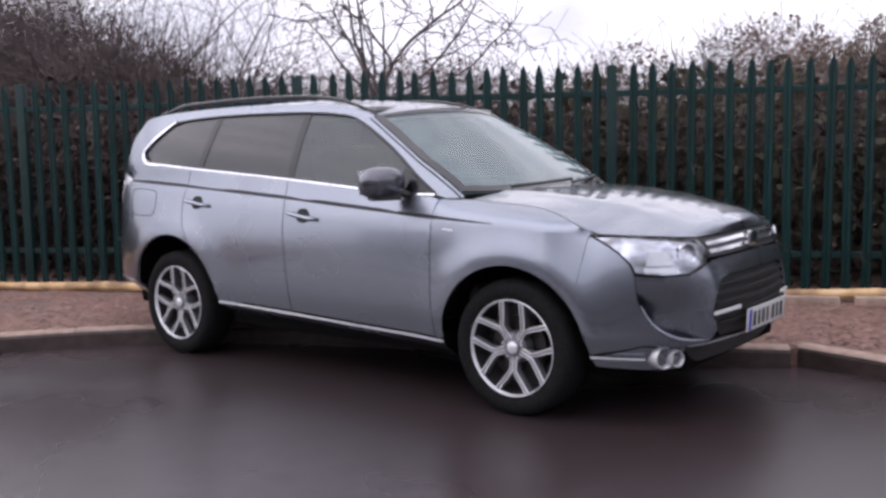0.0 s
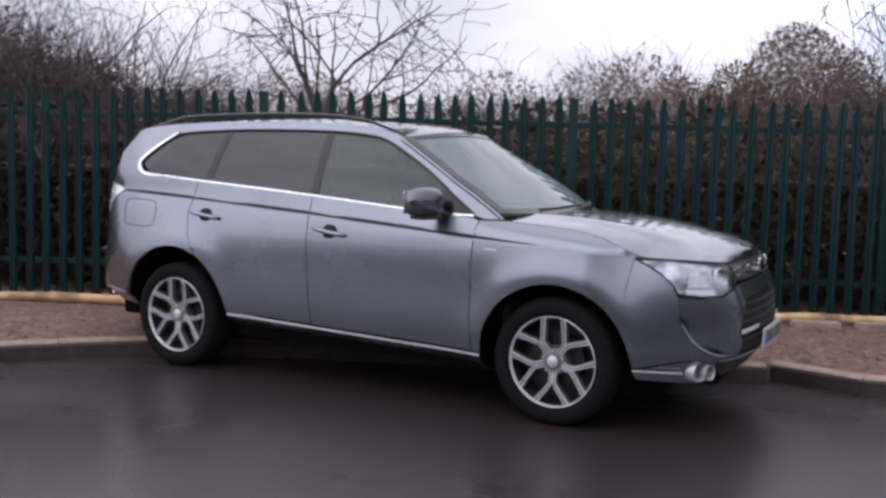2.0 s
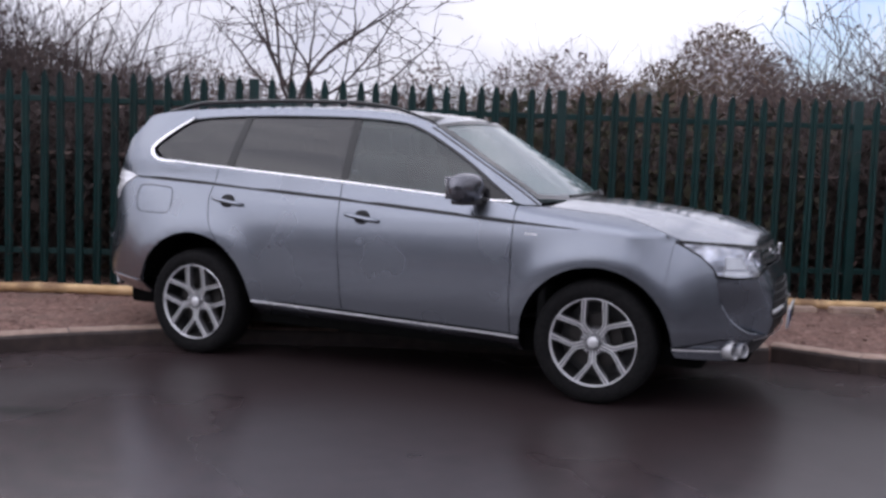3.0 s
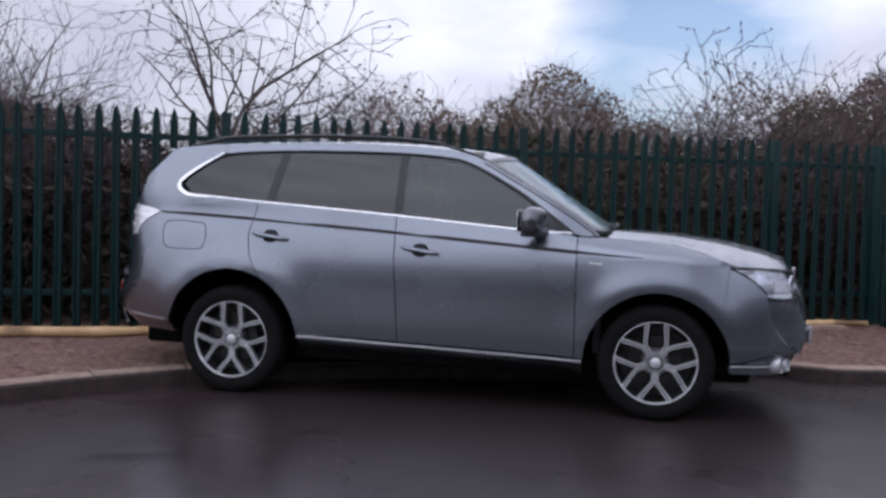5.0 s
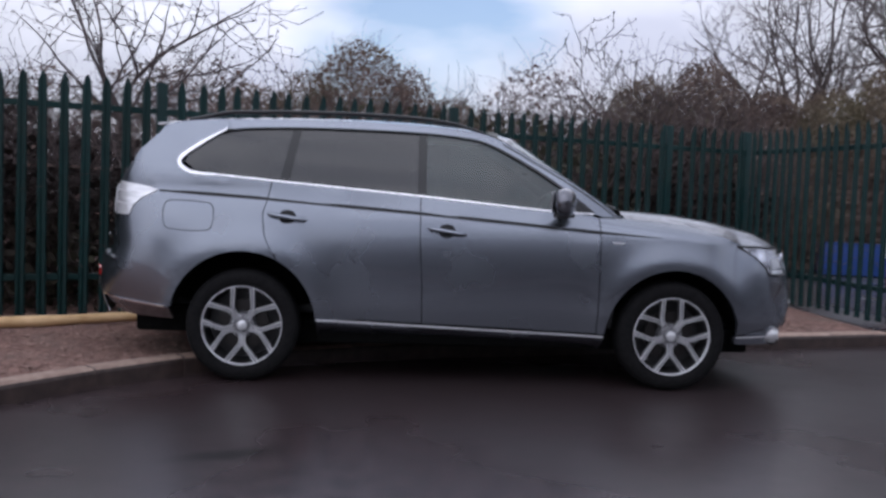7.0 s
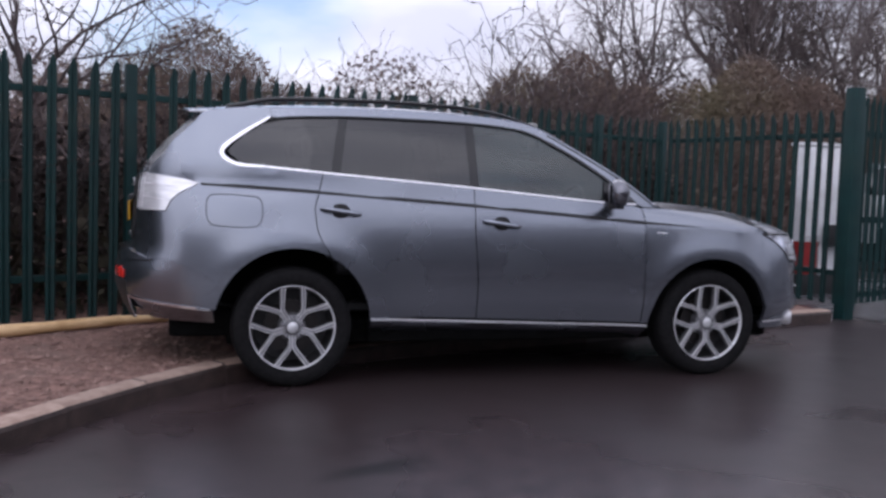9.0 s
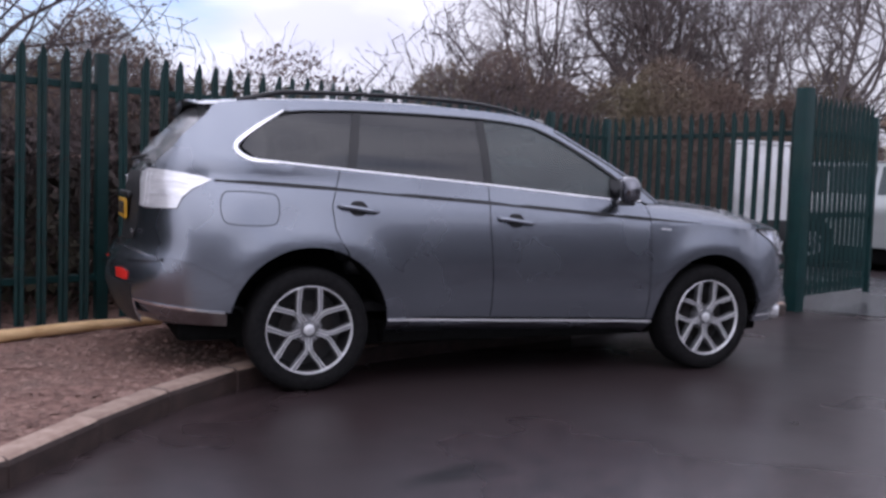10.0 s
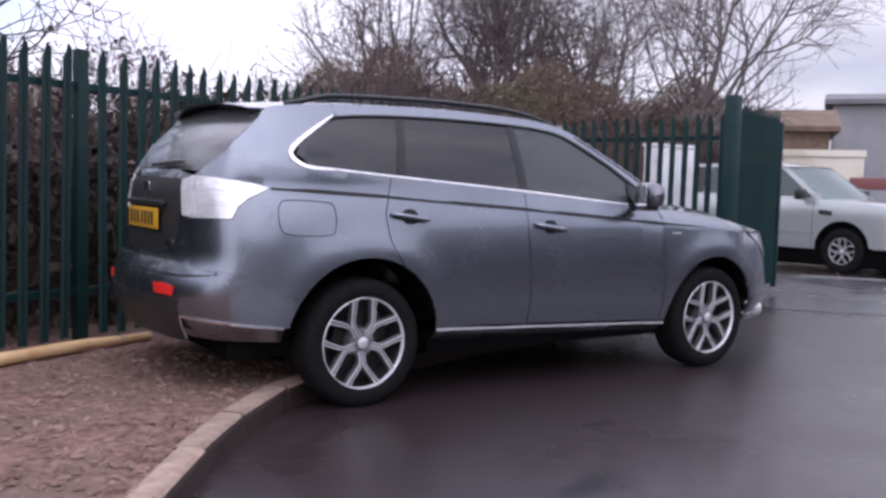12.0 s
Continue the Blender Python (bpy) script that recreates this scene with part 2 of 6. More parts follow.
def dark_smear(m, centre, half, turn):
    """A soft dark, duller smear on a ground material, at a place in the plan."""
    n, l = m.node_tree.nodes, m.node_tree.links
    b = n["Principled BSDF"]
    co, mp, ln = n.new("ShaderNodeTexCoord"), n.new("ShaderNodeMapping"), n.new("ShaderNodeVectorMath")
    mp.vector_type = "TEXTURE"
    mp.inputs["Location"].default_value = (*centre, 0)
    mp.inputs["Rotation"].default_value = (0, 0, radians(turn))
    mp.inputs["Scale"].default_value = (*half, 1)
    ln.operation = "LENGTH"
    ns, ad, rg, mx, sp = n.new("ShaderNodeTexNoise"), n.new("ShaderNodeMath"), n.new("ShaderNodeMapRange"), n.new("ShaderNodeMix"), n.new("ShaderNodeMapRange")
    ns.inputs["Scale"].default_value, ns.inputs["Detail"].default_value = 5.0, 4.0
    ad.operation = "ADD"
    rg.interpolation_type = "SMOOTHERSTEP"
    rg.inputs["From Min"].default_value, rg.inputs["From Max"].default_value = 1.75, 0.65
    mx.data_type = "RGBA"
    mx.inputs["B"].default_value = (0.012, 0.009, 0.009, 1)
    l.new(co.outputs["Object"], mp.inputs["Vector"])
    l.new(co.outputs["Object"], ns.inputs["Vector"])
    l.new(mp.outputs["Vector"], ln.inputs[0])
    l.new(ln.outputs["Value"], ad.inputs[0])
    l.new(ns.outputs["Fac"], ad.inputs[1])
    l.new(ad.outputs[0], rg.inputs["Value"])
    l.new(b.inputs["Base Color"].links[0].from_socket, mx.inputs["A"])
    l.new(rg.outputs["Result"], mx.inputs["Factor"])
    l.new(mx.outputs["Result"], b.inputs["Base Color"])
    sp.inputs["To Min"].default_value, sp.inputs["To Max"].default_value = b.inputs["Specular IOR Level"].default_value, 0.72
    l.new(rg.outputs["Result"], sp.inputs["Value"])
    l.new(sp.outputs["Result"], b.inputs["Specular IOR Level"])


dark_smear(TARMAC, (-1.16, -2.46), (0.33, 0.10), 22)
SOIL = surface("bark_mulch", (0.108, 0.057, 0.044), (0.255, 0.148, 0.118), scale=22, rough=0.92, bump=0.8, bump_scale=38,
               spots=(0.145, 0.097, 0.078), spot_scale=1.3)
CHIP = surface("bark_chip", (0.115, 0.066, 0.053), (0.31, 0.20, 0.163), scale=7, rough=0.9, bump=0.3, bump_scale=120)
CONCRETE = surface("kerb_concrete", (0.275, 0.19, 0.15), (0.41, 0.305, 0.245), scale=14, rough=0.85, bump=0.35, bump_scale=90,
                   spots=(0.22, 0.17, 0.14), spot_scale=2.5, vary=0.10)
TIMBER = surface("peeled_timber", (0.50, 0.32, 0.15), (0.72, 0.50, 0.27), scale=5, rough=0.75, bump=0.25, bump_scale=40,
                 spots=(0.25, 0.15, 0.08), spot_scale=3, stretch=(1, 1, 1))
FENCE = surface("green_powder_coat", (0.0031, 0.0205, 0.0207), (0.0053, 0.030, 0.0292), scale=5, rough=0.5, bump=0.05, bump_scale=60,
                spots=(0.009, 0.029, 0.026), spot_scale=2.4, vary=0.16, spec=0.28)
BARK = surface("tree_bark", (0.055, 0.042, 0.042), (0.12, 0.09, 0.085), scale=20, rough=0.9, bump=0.5, bump_scale=60)
TWIG = surface("bare_twigs", (0.055, 0.042, 0.042), (0.12, 0.09, 0.086), scale=3, rough=0.9)
BRAMBLE = surface("brown_bramble", (0.13, 0.09, 0.078), (0.23, 0.165, 0.14), scale=1.6, rough=0.95, spots=(0.12, 0.10, 0.06), spot_scale=0.35)
DEADLEAF = surface("dead_leaves", (0.122, 0.084, 0.068), (0.205, 0.148, 0.117), scale=1.2, rough=0.9, spots=(0.17, 0.14, 0.085), spot_scale=0.3)
EVERGREEN = surface("ivy_leaves", (0.03, 0.042, 0.018), (0.07, 0.075, 0.035), scale=3, rough=0.7)
MIDLEAF = surface("dull_brown_leaves", (0.055, 0.040, 0.036), (0.115, 0.085, 0.074), scale=2.2, rough=0.9, spots=(0.09, 0.075, 0.05), spot_scale=0.3)
# Leaf copy darkened for the shade low behind the fence; also colours buds.
DARKLEAF = surface("shaded_leaves_and_buds", (0.016, 0.010, 0.009), (0.042, 0.026, 0.022), scale=2.2, rough=0.9, spots=(0.05, 0.045, 0.025), spot_scale=0.3)
# Paler copy of the twig colour, with distance haze mixed in.
FARTWIG = surface("hazed_bare_twigs", (0.11, 0.09, 0.088), (0.19, 0.158, 0.15), scale=1.0, rough=0.95)
# Damp stain and the shade on the kerb's road side, mixed in one dark tone.
KERBDARK = surface("shaded_wet_concrete", (0.024, 0.015, 0.013), (0.054, 0.035, 0.030), scale=12, rough=0.5, bump=0.3, bump_scale=90)
# Stem copy with the undergrowth's shade put into its colour.
DARKTWIG = surface("shaded_dark_stems", (0.022, 0.015, 0.014), (0.055, 0.038, 0.034), scale=2, rough=0.9)
MIRRORGREY = plain("mirror_grey_paint", (0.15, 0.15, 0.17), rough=0.16, metal=0.9, coat=0.8)
ALLOYDARK = plain("dark_wheel_barrel", (0.03, 0.03, 0.032), rough=0.5, metal=0.3)
SILVER = surface("silver_paint", (0.40, 0.425, 0.42), (0.46, 0.485, 0.48), scale=400, rough=0.28, metal=0.4, coat=1.0)
WHITEPAINT = surface("white_paint", (0.74, 0.75, 0.77), (0.80, 0.80, 0.81), scale=3, rough=0.4, spots=(0.62, 0.62, 0.62), spot_scale=2)
REDPAINT = plain("red_paint", (0.30, 0.022, 0.022), rough=0.35)
FADEDRED = plain("faded_red_paint", (0.24, 0.085, 0.085), rough=0.6)
BLUEPAINT = plain("blue_plastic", (0.02, 0.06, 0.26), rough=0.4)
CREAM = surface("cream_render", (0.80, 0.74, 0.61), (0.86, 0.80, 0.68), scale=2, rough=0.85, bump=0.1, bump_scale=40, spots=(0.55, 0.48, 0.36), spot_scale=0.6)
BRICKWALL = surface("brown_brick", (0.15, 0.105, 0.076), (0.21, 0.15, 0.11), scale=4, rough=0.9, bump=0.2, bump_scale=30)
ROOFTILE = surface("orange_brown_tiles", (0.13, 0.088, 0.062), (0.19, 0.13, 0.092), scale=3, rough=0.85, bump=0.3, bump_scale=20)
GREYCLAD = surface("grey_cladding", (0.27, 0.27, 0.28), (0.33, 0.33, 0.34), scale=1.0, rough=0.6, spots=(0.24, 0.24, 0.25), spot_scale=0.4)
SHEENCONCRETE = surface("sheen_grey_concrete", (0.052, 0.050, 0.054), (0.084, 0.081, 0.086), scale=5, rough=0.25, rough2=0.42, bump=0.06, bump_scale=120,
                      spots=(0.06, 0.058, 0.062), spot_scale=0.5, spec=1.0)
SLATE = surface("grey_sheet_roof", (0.13, 0.13, 0.135), (0.19, 0.19, 0.195), scale=1.0, rough=0.8)
ROADPAINT = plain("white_road_paint", (0.36, 0.36, 0.35), rough=0.7)


# ---- the parked car's skin: plan curve, sections and panels ----
def spline(points, n=8, closed=False):
    """Points along a Catmull-Rom curve through the points given (any dimension)."""
    p = [np.array(q, float) for q in points]
    out, c = [], len(p)
    for i in range(c if closed else c - 1):
        a = p[(i - 1) % c] if closed or i else 2 * p[0] - p[1]
        b, d = p[i], p[(i + 1) % c]
        e = p[(i + 2) % c] if closed or i + 2 < c else 2 * p[-1] - p[-2]
        for k in range(n):
            t = k / n
            out.append(0.5 * (2 * b + (d - a) * t + (2 * a - 5 * b + 4 * d - e) * t ** 2 + (3 * b - a - 3 * d + e) * t ** 3))
    if not closed:
        out.append(p[-1])
    return out


def table(x, rows):
    return float(np.interp(x, [r[0] for r in rows], [r[1] for r in rows]))


def smooth(t):
    t = min(1.0, max(0.0, t))
    return t * t * (3 - 2 * t)


PLAN = np.array(spline([(2.290, 0.0), (2.274, -0.28), (2.22, -0.54), (2.065, -0.745), (1.80, -0.862), (1.335, -0.905), (0.8, -0.902), (0.0, -0.902),
                        (-0.8, -0.902), (-1.335, -0.905), (-1.75, -0.885), (-2.03, -0.815), (-2.205, -0.675), (-2.31, -0.44), (-2.35, 0.0)], 12))
_step = np.hypot(*np.diff(PLAN, axis=0).T)
_s = np.concatenate([[0], np.cumsum(_step)])
PLAN_U = 1.335 - (_s - _s[int(np.argmin(abs(PLAN[:, 0] - 1.335)))])
_g = np.gradient(PLAN, axis=0)
_g /= np.linalg.norm(_g, axis=1)[:, None]
PLAN_N = np.stack([_g[:, 1], -_g[:, 0]], 1) * -1.0
if PLAN_N[0, 0] < 0:
    PLAN_N = -PLAN_N
PLAN_N[0], PLAN_N[-1] = (1, 0), (-1, 0)
FRONT_U, REAR_U = float(PLAN_U[0]), float(PLAN_U[-1])

CREASE = [(-2.3, 1.165), (-1.85, 1.15), (-1.23, 1.12), (-0.26, 1.06), (0.84, 0.98), (1.22, 0.958), (1.7, 0.93), (2.35, 0.90)]
BELT = [(-2.3, 1.275), (-1.64, 1.26), (-1.18, 1.225), (-0.27, 1.162), (0.53, 1.098), (0.85, 1.078), (1.0, 1.078), (1.4, 1.047), (1.5, 1.028), (1.6, 1.000), (1.7, 0.964), (1.76, 0.942), (1.80, 0.931), (2.35, 0.930)]
BELT_IN = [(-2.3, 0.075), (0.7, 0.065), (1.0, 0.14), (1.4, 0.165), (1.55, 0.135), (1.65, 0.085), (1.72, 0.048), (1.78, 0.024), (1.82, 0.014), (2.4, 0.014)]
LOW_SIDE = [(0.15, 0.13), (0.22, 0.112), (0.30, 0.077), (0.36, 0.053), (0.42, 0.036)] + [(z, 0.0165 - 0.15 * (z - 0.5) + 0.34 * (z - 0.5) ** 2) for z in np.arange(0.46, 1.22, 0.03)]
FRONT_IN = [(0.15, 0.24), (0.22, 0.16), (0.28, 0.12), (0.34, 0.075), (0.42, 0.022), (0.50, 0.0), (0.56, 0.002), (0.62, 0.008), (0.68, 0.017), (0.76, 0.038), (0.82, 0.063), (0.88, 0.098), (0.93, 0.145), (0.97, 0.20), (1.1, 0.4)]
REAR_IN = [(0.2, 0.20), (0.28, 0.15), (0.36, 0.085), (0.45, 0.035), (0.55, 0.0), (0.66, 0.0), (0.72, 0.045), (0.80, 0.095), (1.0, 0.105), (1.15, 0.12), (1.22, 0.145), (1.3, 0.20), (1.4, 0.285), (1.6, 0.49), (1.7, 0.6)]
HUBS = ((1.335, 0.335, 0.43), (-1.335, 0.36, 0.445))       # arch centre along the car, its height, the opening's radius


def skin(u, z, out=0.0):
    """The point of the right-hand skin at the length u along the car's outline and the height z, pushed out by that many metres."""
    x, y = float(np.interp(-u, -PLAN_U, PLAN[:, 0])), float(np.interp(-u, -PLAN_U, PLAN[:, 1]))
    nx, ny = float(np.interp(-u, -PLAN_U, PLAN_N[:, 0])), float(np.interp(-u, -PLAN_U, PLAN_N[:, 1]))
    q = math.hypot(nx, ny)
    nx, ny = nx / q, ny / q
    zc, zt, e = table(x, CREASE), table(x, BELT), table(x, BELT_IN)
    if z <= zc:
        side = table(z, LOW_SIDE) * (1 - 0.75 * smooth((x - 1.45) / 0.35) * smooth((z - 0.36) / 0.1))
        side += 0.065 * smooth((x - 1.5) / 0.3) * max(0.0, z - 0.52) ** 2 / 0.16
    else:
        s = min(1.0, (z - zc) / max(0.02, zt - zc))
        b = table(zc, LOW_SIDE) * (1 - 0.75 * smooth((x - 1.45) / 0.35)) + 0.065 * smooth((x - 1.5) / 0.3) * (zc - 0.52) ** 2 / 0.16
        e = max(e, b + 0.004)
        k = 0.008 * smooth((1.30 - x) / 0.25)
        side = b + k * smooth((z - zc) / 0.018) + (e - k - b) * s ** (1.4 if x < 0.8 else 2.0)
        if z > zt:
            side += (z - zt) * 0.33 + 0.28 * (z - zt) ** 2
    for hx, hz, hr in HUBS:
        d = math.hypot(x - hx, z - hz) - hr
        if d < 0.3 and z > 0.2:
            side -= 0.018 * math.exp(-(max(0.0, d - 0.02) / 0.105) ** 2)
    end = table(z, FRONT_IN) if nx > 0 else table(z, REAR_IN)
    x -= math.copysign(end * nx * nx, nx)
    y += side * ny * ny
    return np.array((x + nx * out, y + ny * out, z))


def part(name, bm, material, parent, label="", sharp=40.0, flat=False):
    """Links a bmesh as one mesh object under a thing or a part."""
    if not flat:
        for f in bm.faces:
            f.smooth = True
        for e in bm.edges:
            if len(e.link_faces) == 2 and e.calc_face_angle(0) > radians(sharp):
                e.smooth = False
    me = bpy.data.meshes.new(name)
    bm.to_mesh(me)
    bm.free()
    me.materials.append(material)
    ob = new(name, me)
    ob.parent = parent
    if label:
        tagged(ob, label)
    return ob


def share(name, me, m, parent):
    """One more object on a mesh that exists already."""
    ob = new(name, me)
    ob.matrix_basis = m
    ob.parent = parent
    return ob


def empty(name, label, category, group="", kind=""):
    return tagged(new(name), label, category, group, kind)


def mapped(outline, place, step=0.05, thick=0.012, inward=None):
    """A panel with that outline in two parameters, laid on the surface place(u, v), with a folded rim."""
    bm = bmesh.new()
    bm.faces.new([bm.verts.new((u, 0, v)) for u, v in outline])
    us, vs = [p[0] for p in outline], [p[1] for p in outline]
    for lo, hi, axis in ((min(us), max(us), 0), (min(vs), max(vs), 2)):
        k = int(math.floor(lo / step)) + 1
        while k * step < hi - 1e-4:
            co, no = [0, 0, 0], [0, 0, 0]
            co[axis], no[axis] = k * step, 1
            bmesh.ops.bisect_plane(bm, geom=bm.verts[:] + bm.edges[:] + bm.faces[:], plane_co=co, plane_no=no, dist=1e-4)
            k += 1
    bmesh.ops.triangulate(bm, faces=[f for f in bm.faces if len(f.verts) > 4])
    deep = {}
    for v in bm.verts:
        u, w = v.co.x, v.co.z
        v.co = Vector(place(u, w))
        deep[v] = (u, w)
    bm.normal_update()
    rim = [e for e in bm.edges if e.is_boundary]
    if thick:
        got = bmesh.ops.extrude_edge_only(bm, edges=rim)
        ring = [g for g in got["geom"] if isinstance(g, bmesh.types.BMVert)]
        for v in ring:
            v.co += Vector(inward(v.co)) * thick
        for e in rim:
            e.smooth = False
    return outward(bm)


def outward(bm, centre=(0, 0, 0.75)):
    """Turns all faces of an open sheet to look away from the centre."""
    bmesh.ops.recalc_face_normals(bm, faces=bm.faces[:])
    bm.normal_update()
    if sum(f.normal.dot(f.calc_center_median() - Vector(centre)) * f.calc_area() for f in bm.faces) < 0:
        bmesh.ops.reverse_faces(bm, faces=bm.faces[:])
    return bm


def towards_middle(p):
    d = Vector((-p[0] * 0.25, -p[1], (0.7 - p[2]) * 0.2))
    return d.normalized()


def tube(points, r, sides=8, flat=1.0):
    """A round bar along the points; flat squeezes it upright."""
    bm = bmesh.new()
    pts = [Vector(p) for p in points]
    rings = []
    for i, p in enumerate(pts):
        d = (pts[min(i + 1, len(pts) - 1)] - pts[max(i - 1, 0)]).normalized()
        a = d.cross(Vector((0, 0, 1)))
        a = a.normalized() if a.length > 1e-4 else Vector((1, 0, 0))
        b = a.cross(d)
        rr = r[i] if isinstance(r, (list, tuple)) else r
        rings.append([bm.verts.new(p + rr * (math.cos(t) * a + flat * math.sin(t) * b)) for t in (2 * math.pi * k / sides for k in range(sides))])
    for q, w in zip(rings, rings[1:]):
        for k in range(sides):
            bm.faces.new((q[k], q[(k + 1) % sides], w[(k + 1) % sides], w[k]))
    bm.faces.new(rings[0]), bm.faces.new(rings[-1][::-1])
    bmesh.ops.recalc_face_normals(bm, faces=bm.faces[:])
    return bm


def ribbon(line, place, width, out, thick=0.006):
    """A flat moulding along a line of (u, v) on the surface, proud of it."""
    bm = bmesh.new()
    rows = []
    for i, (u, v) in enumerate(line):
        w = width(i / (len(line) - 1)) if callable(width) else width
        a, b = line[max(i - 1, 0)], line[min(i + 1, len(line) - 1)]
        d = np.array((b[0] - a[0], b[1] - a[1]))
        d = d / max(1e-6, np.hypot(*d))
        n = np.array((-d[1], d[0]))
        pts = []
        for k, o in ((-0.5, out - thick), (-0.42, out), (0.42, out), (0.5, out - thick)):
            pts.append(bm.verts.new(place(u + n[0] * w * k, v + n[1] * w * k, o)))
        rows.append(pts)
    for q, w in zip(rows, rows[1:]):
        for k in range(3):
            bm.faces.new((q[k], q[k + 1], w[k + 1], w[k]))
    bm.faces.new(rows[0]), bm.faces.new(rows[-1][::-1])
    bmesh.ops.recalc_face_normals(bm, faces=bm.faces[:])
    return bm


def rounded_box(size, bevel=0.02, segments=3, at=(0, 0, 0), turn=None):
    bm = bmesh.new()
    bmesh.ops.create_cube(bm, size=1.0, matrix=Matrix.Diagonal((*size, 1)))
    if bevel:
        bmesh.ops.bevel(bm, geom=bm.edges[:], offset=bevel, segments=segments, affect="EDGES", profile=0.6)
    m = Matrix.Translation(at)
    if turn:
        m = m @ Euler([radians(a) for a in turn]).to_matrix().to_4x4()
    bmesh.ops.transform(bm, matrix=m, verts=bm.verts[:])
    return bm


def lathe(profile, sides=48, arc=(0, 360)):
    """A turned form round the y axis: profile of (radius, y)."""
    bm = bmesh.new()
    full = abs(arc[1] - arc[0]) >= 360
    n = sides if full else sides + 1
    rows = []
    for k in range(n):
        a = radians(arc[0] + (arc[1] - arc[0]) * k / sides)
        rows.append([bm.verts.new((r * math.cos(a), y, r * math.sin(a))) for r, y in profile])
    for k in range(n if full else n - 1):
        q, w = rows[k], rows[(k + 1) % n]
        for j in range(len(profile) - 1):
            bm.faces.new((q[j], w[j], w[j + 1], q[j + 1]))
    bmesh.ops.remove_doubles(bm, verts=bm.verts[:], dist=1e-5)
    bmesh.ops.recalc_face_normals(bm, faces=bm.faces[:])
    return bm


def mirrored(bm):
    b = bm.copy()
    for v in b.verts:
        v.co.y = -v.co.y
    bmesh.ops.reverse_faces(b, faces=b.faces[:])
    return b


def both(name, bm, material, parent, label="", **kw):
    """The same part on the right-hand and on the left-hand side."""
    twin = mirrored(bm)
    return part(name, bm, material, parent, label, **kw), part(name, twin, material, parent, label, **kw)


def arch(k, a0, a1, n=18, grow=0.0):
    hx, hz, hr = HUBS[k]
    return [(hx + (hr + grow) * math.cos(radians(a0 + (a1 - a0) * i / n)), hz + (hr + grow) * math.sin(radians(a0 + (a1 - a0) * i / n))) for i in range(n + 1)]


def belt_at(u):
    return table(u, BELT)


CANT = [(-1.905, 1.512), (-1.865, 1.556), (-1.78, 1.580), (-1.5, 1.606), (-1.1, 1.622), (-0.76, 1.628), (-0.4, 1.622), (-0.03, 1.602), (0.2, 1.552), (0.43, 1.432), (0.7, 1.276), (0.84, 1.188), (0.95, 1.112), (0.985, 1.083)]
CANT_LINE = [tuple(p) for p in spline(CANT, 4)]
WIN_TOP = [tuple(p) for p in spline([(-1.735, 1.335), (-1.60, 1.455), (-1.455, 1.535), (-1.20, 1.561), (-0.8, 1.572), (-0.3, 1.567), (0.0, 1.546), (0.16, 1.509), (0.43, 1.368), (0.62, 1.245), (0.82, 1.097)], 5)]
WIN_LOW = [tuple(p) for p in spline([(0.82, 1.097), (0.53, 1.108), (-0.27, 1.172), (-1.18, 1.236), (-1.52, 1.262), (-1.65, 1.276), (-1.735, 1.335)], 5)]


def top_at(u):
    return float(np.interp(u, [p[0] for p in WIN_TOP], [p[1] for p in WIN_TOP]))


def low_at(u):
    return float(np.interp(-u, [-p[0] for p in WIN_LOW], [p[1] for p in WIN_LOW]))


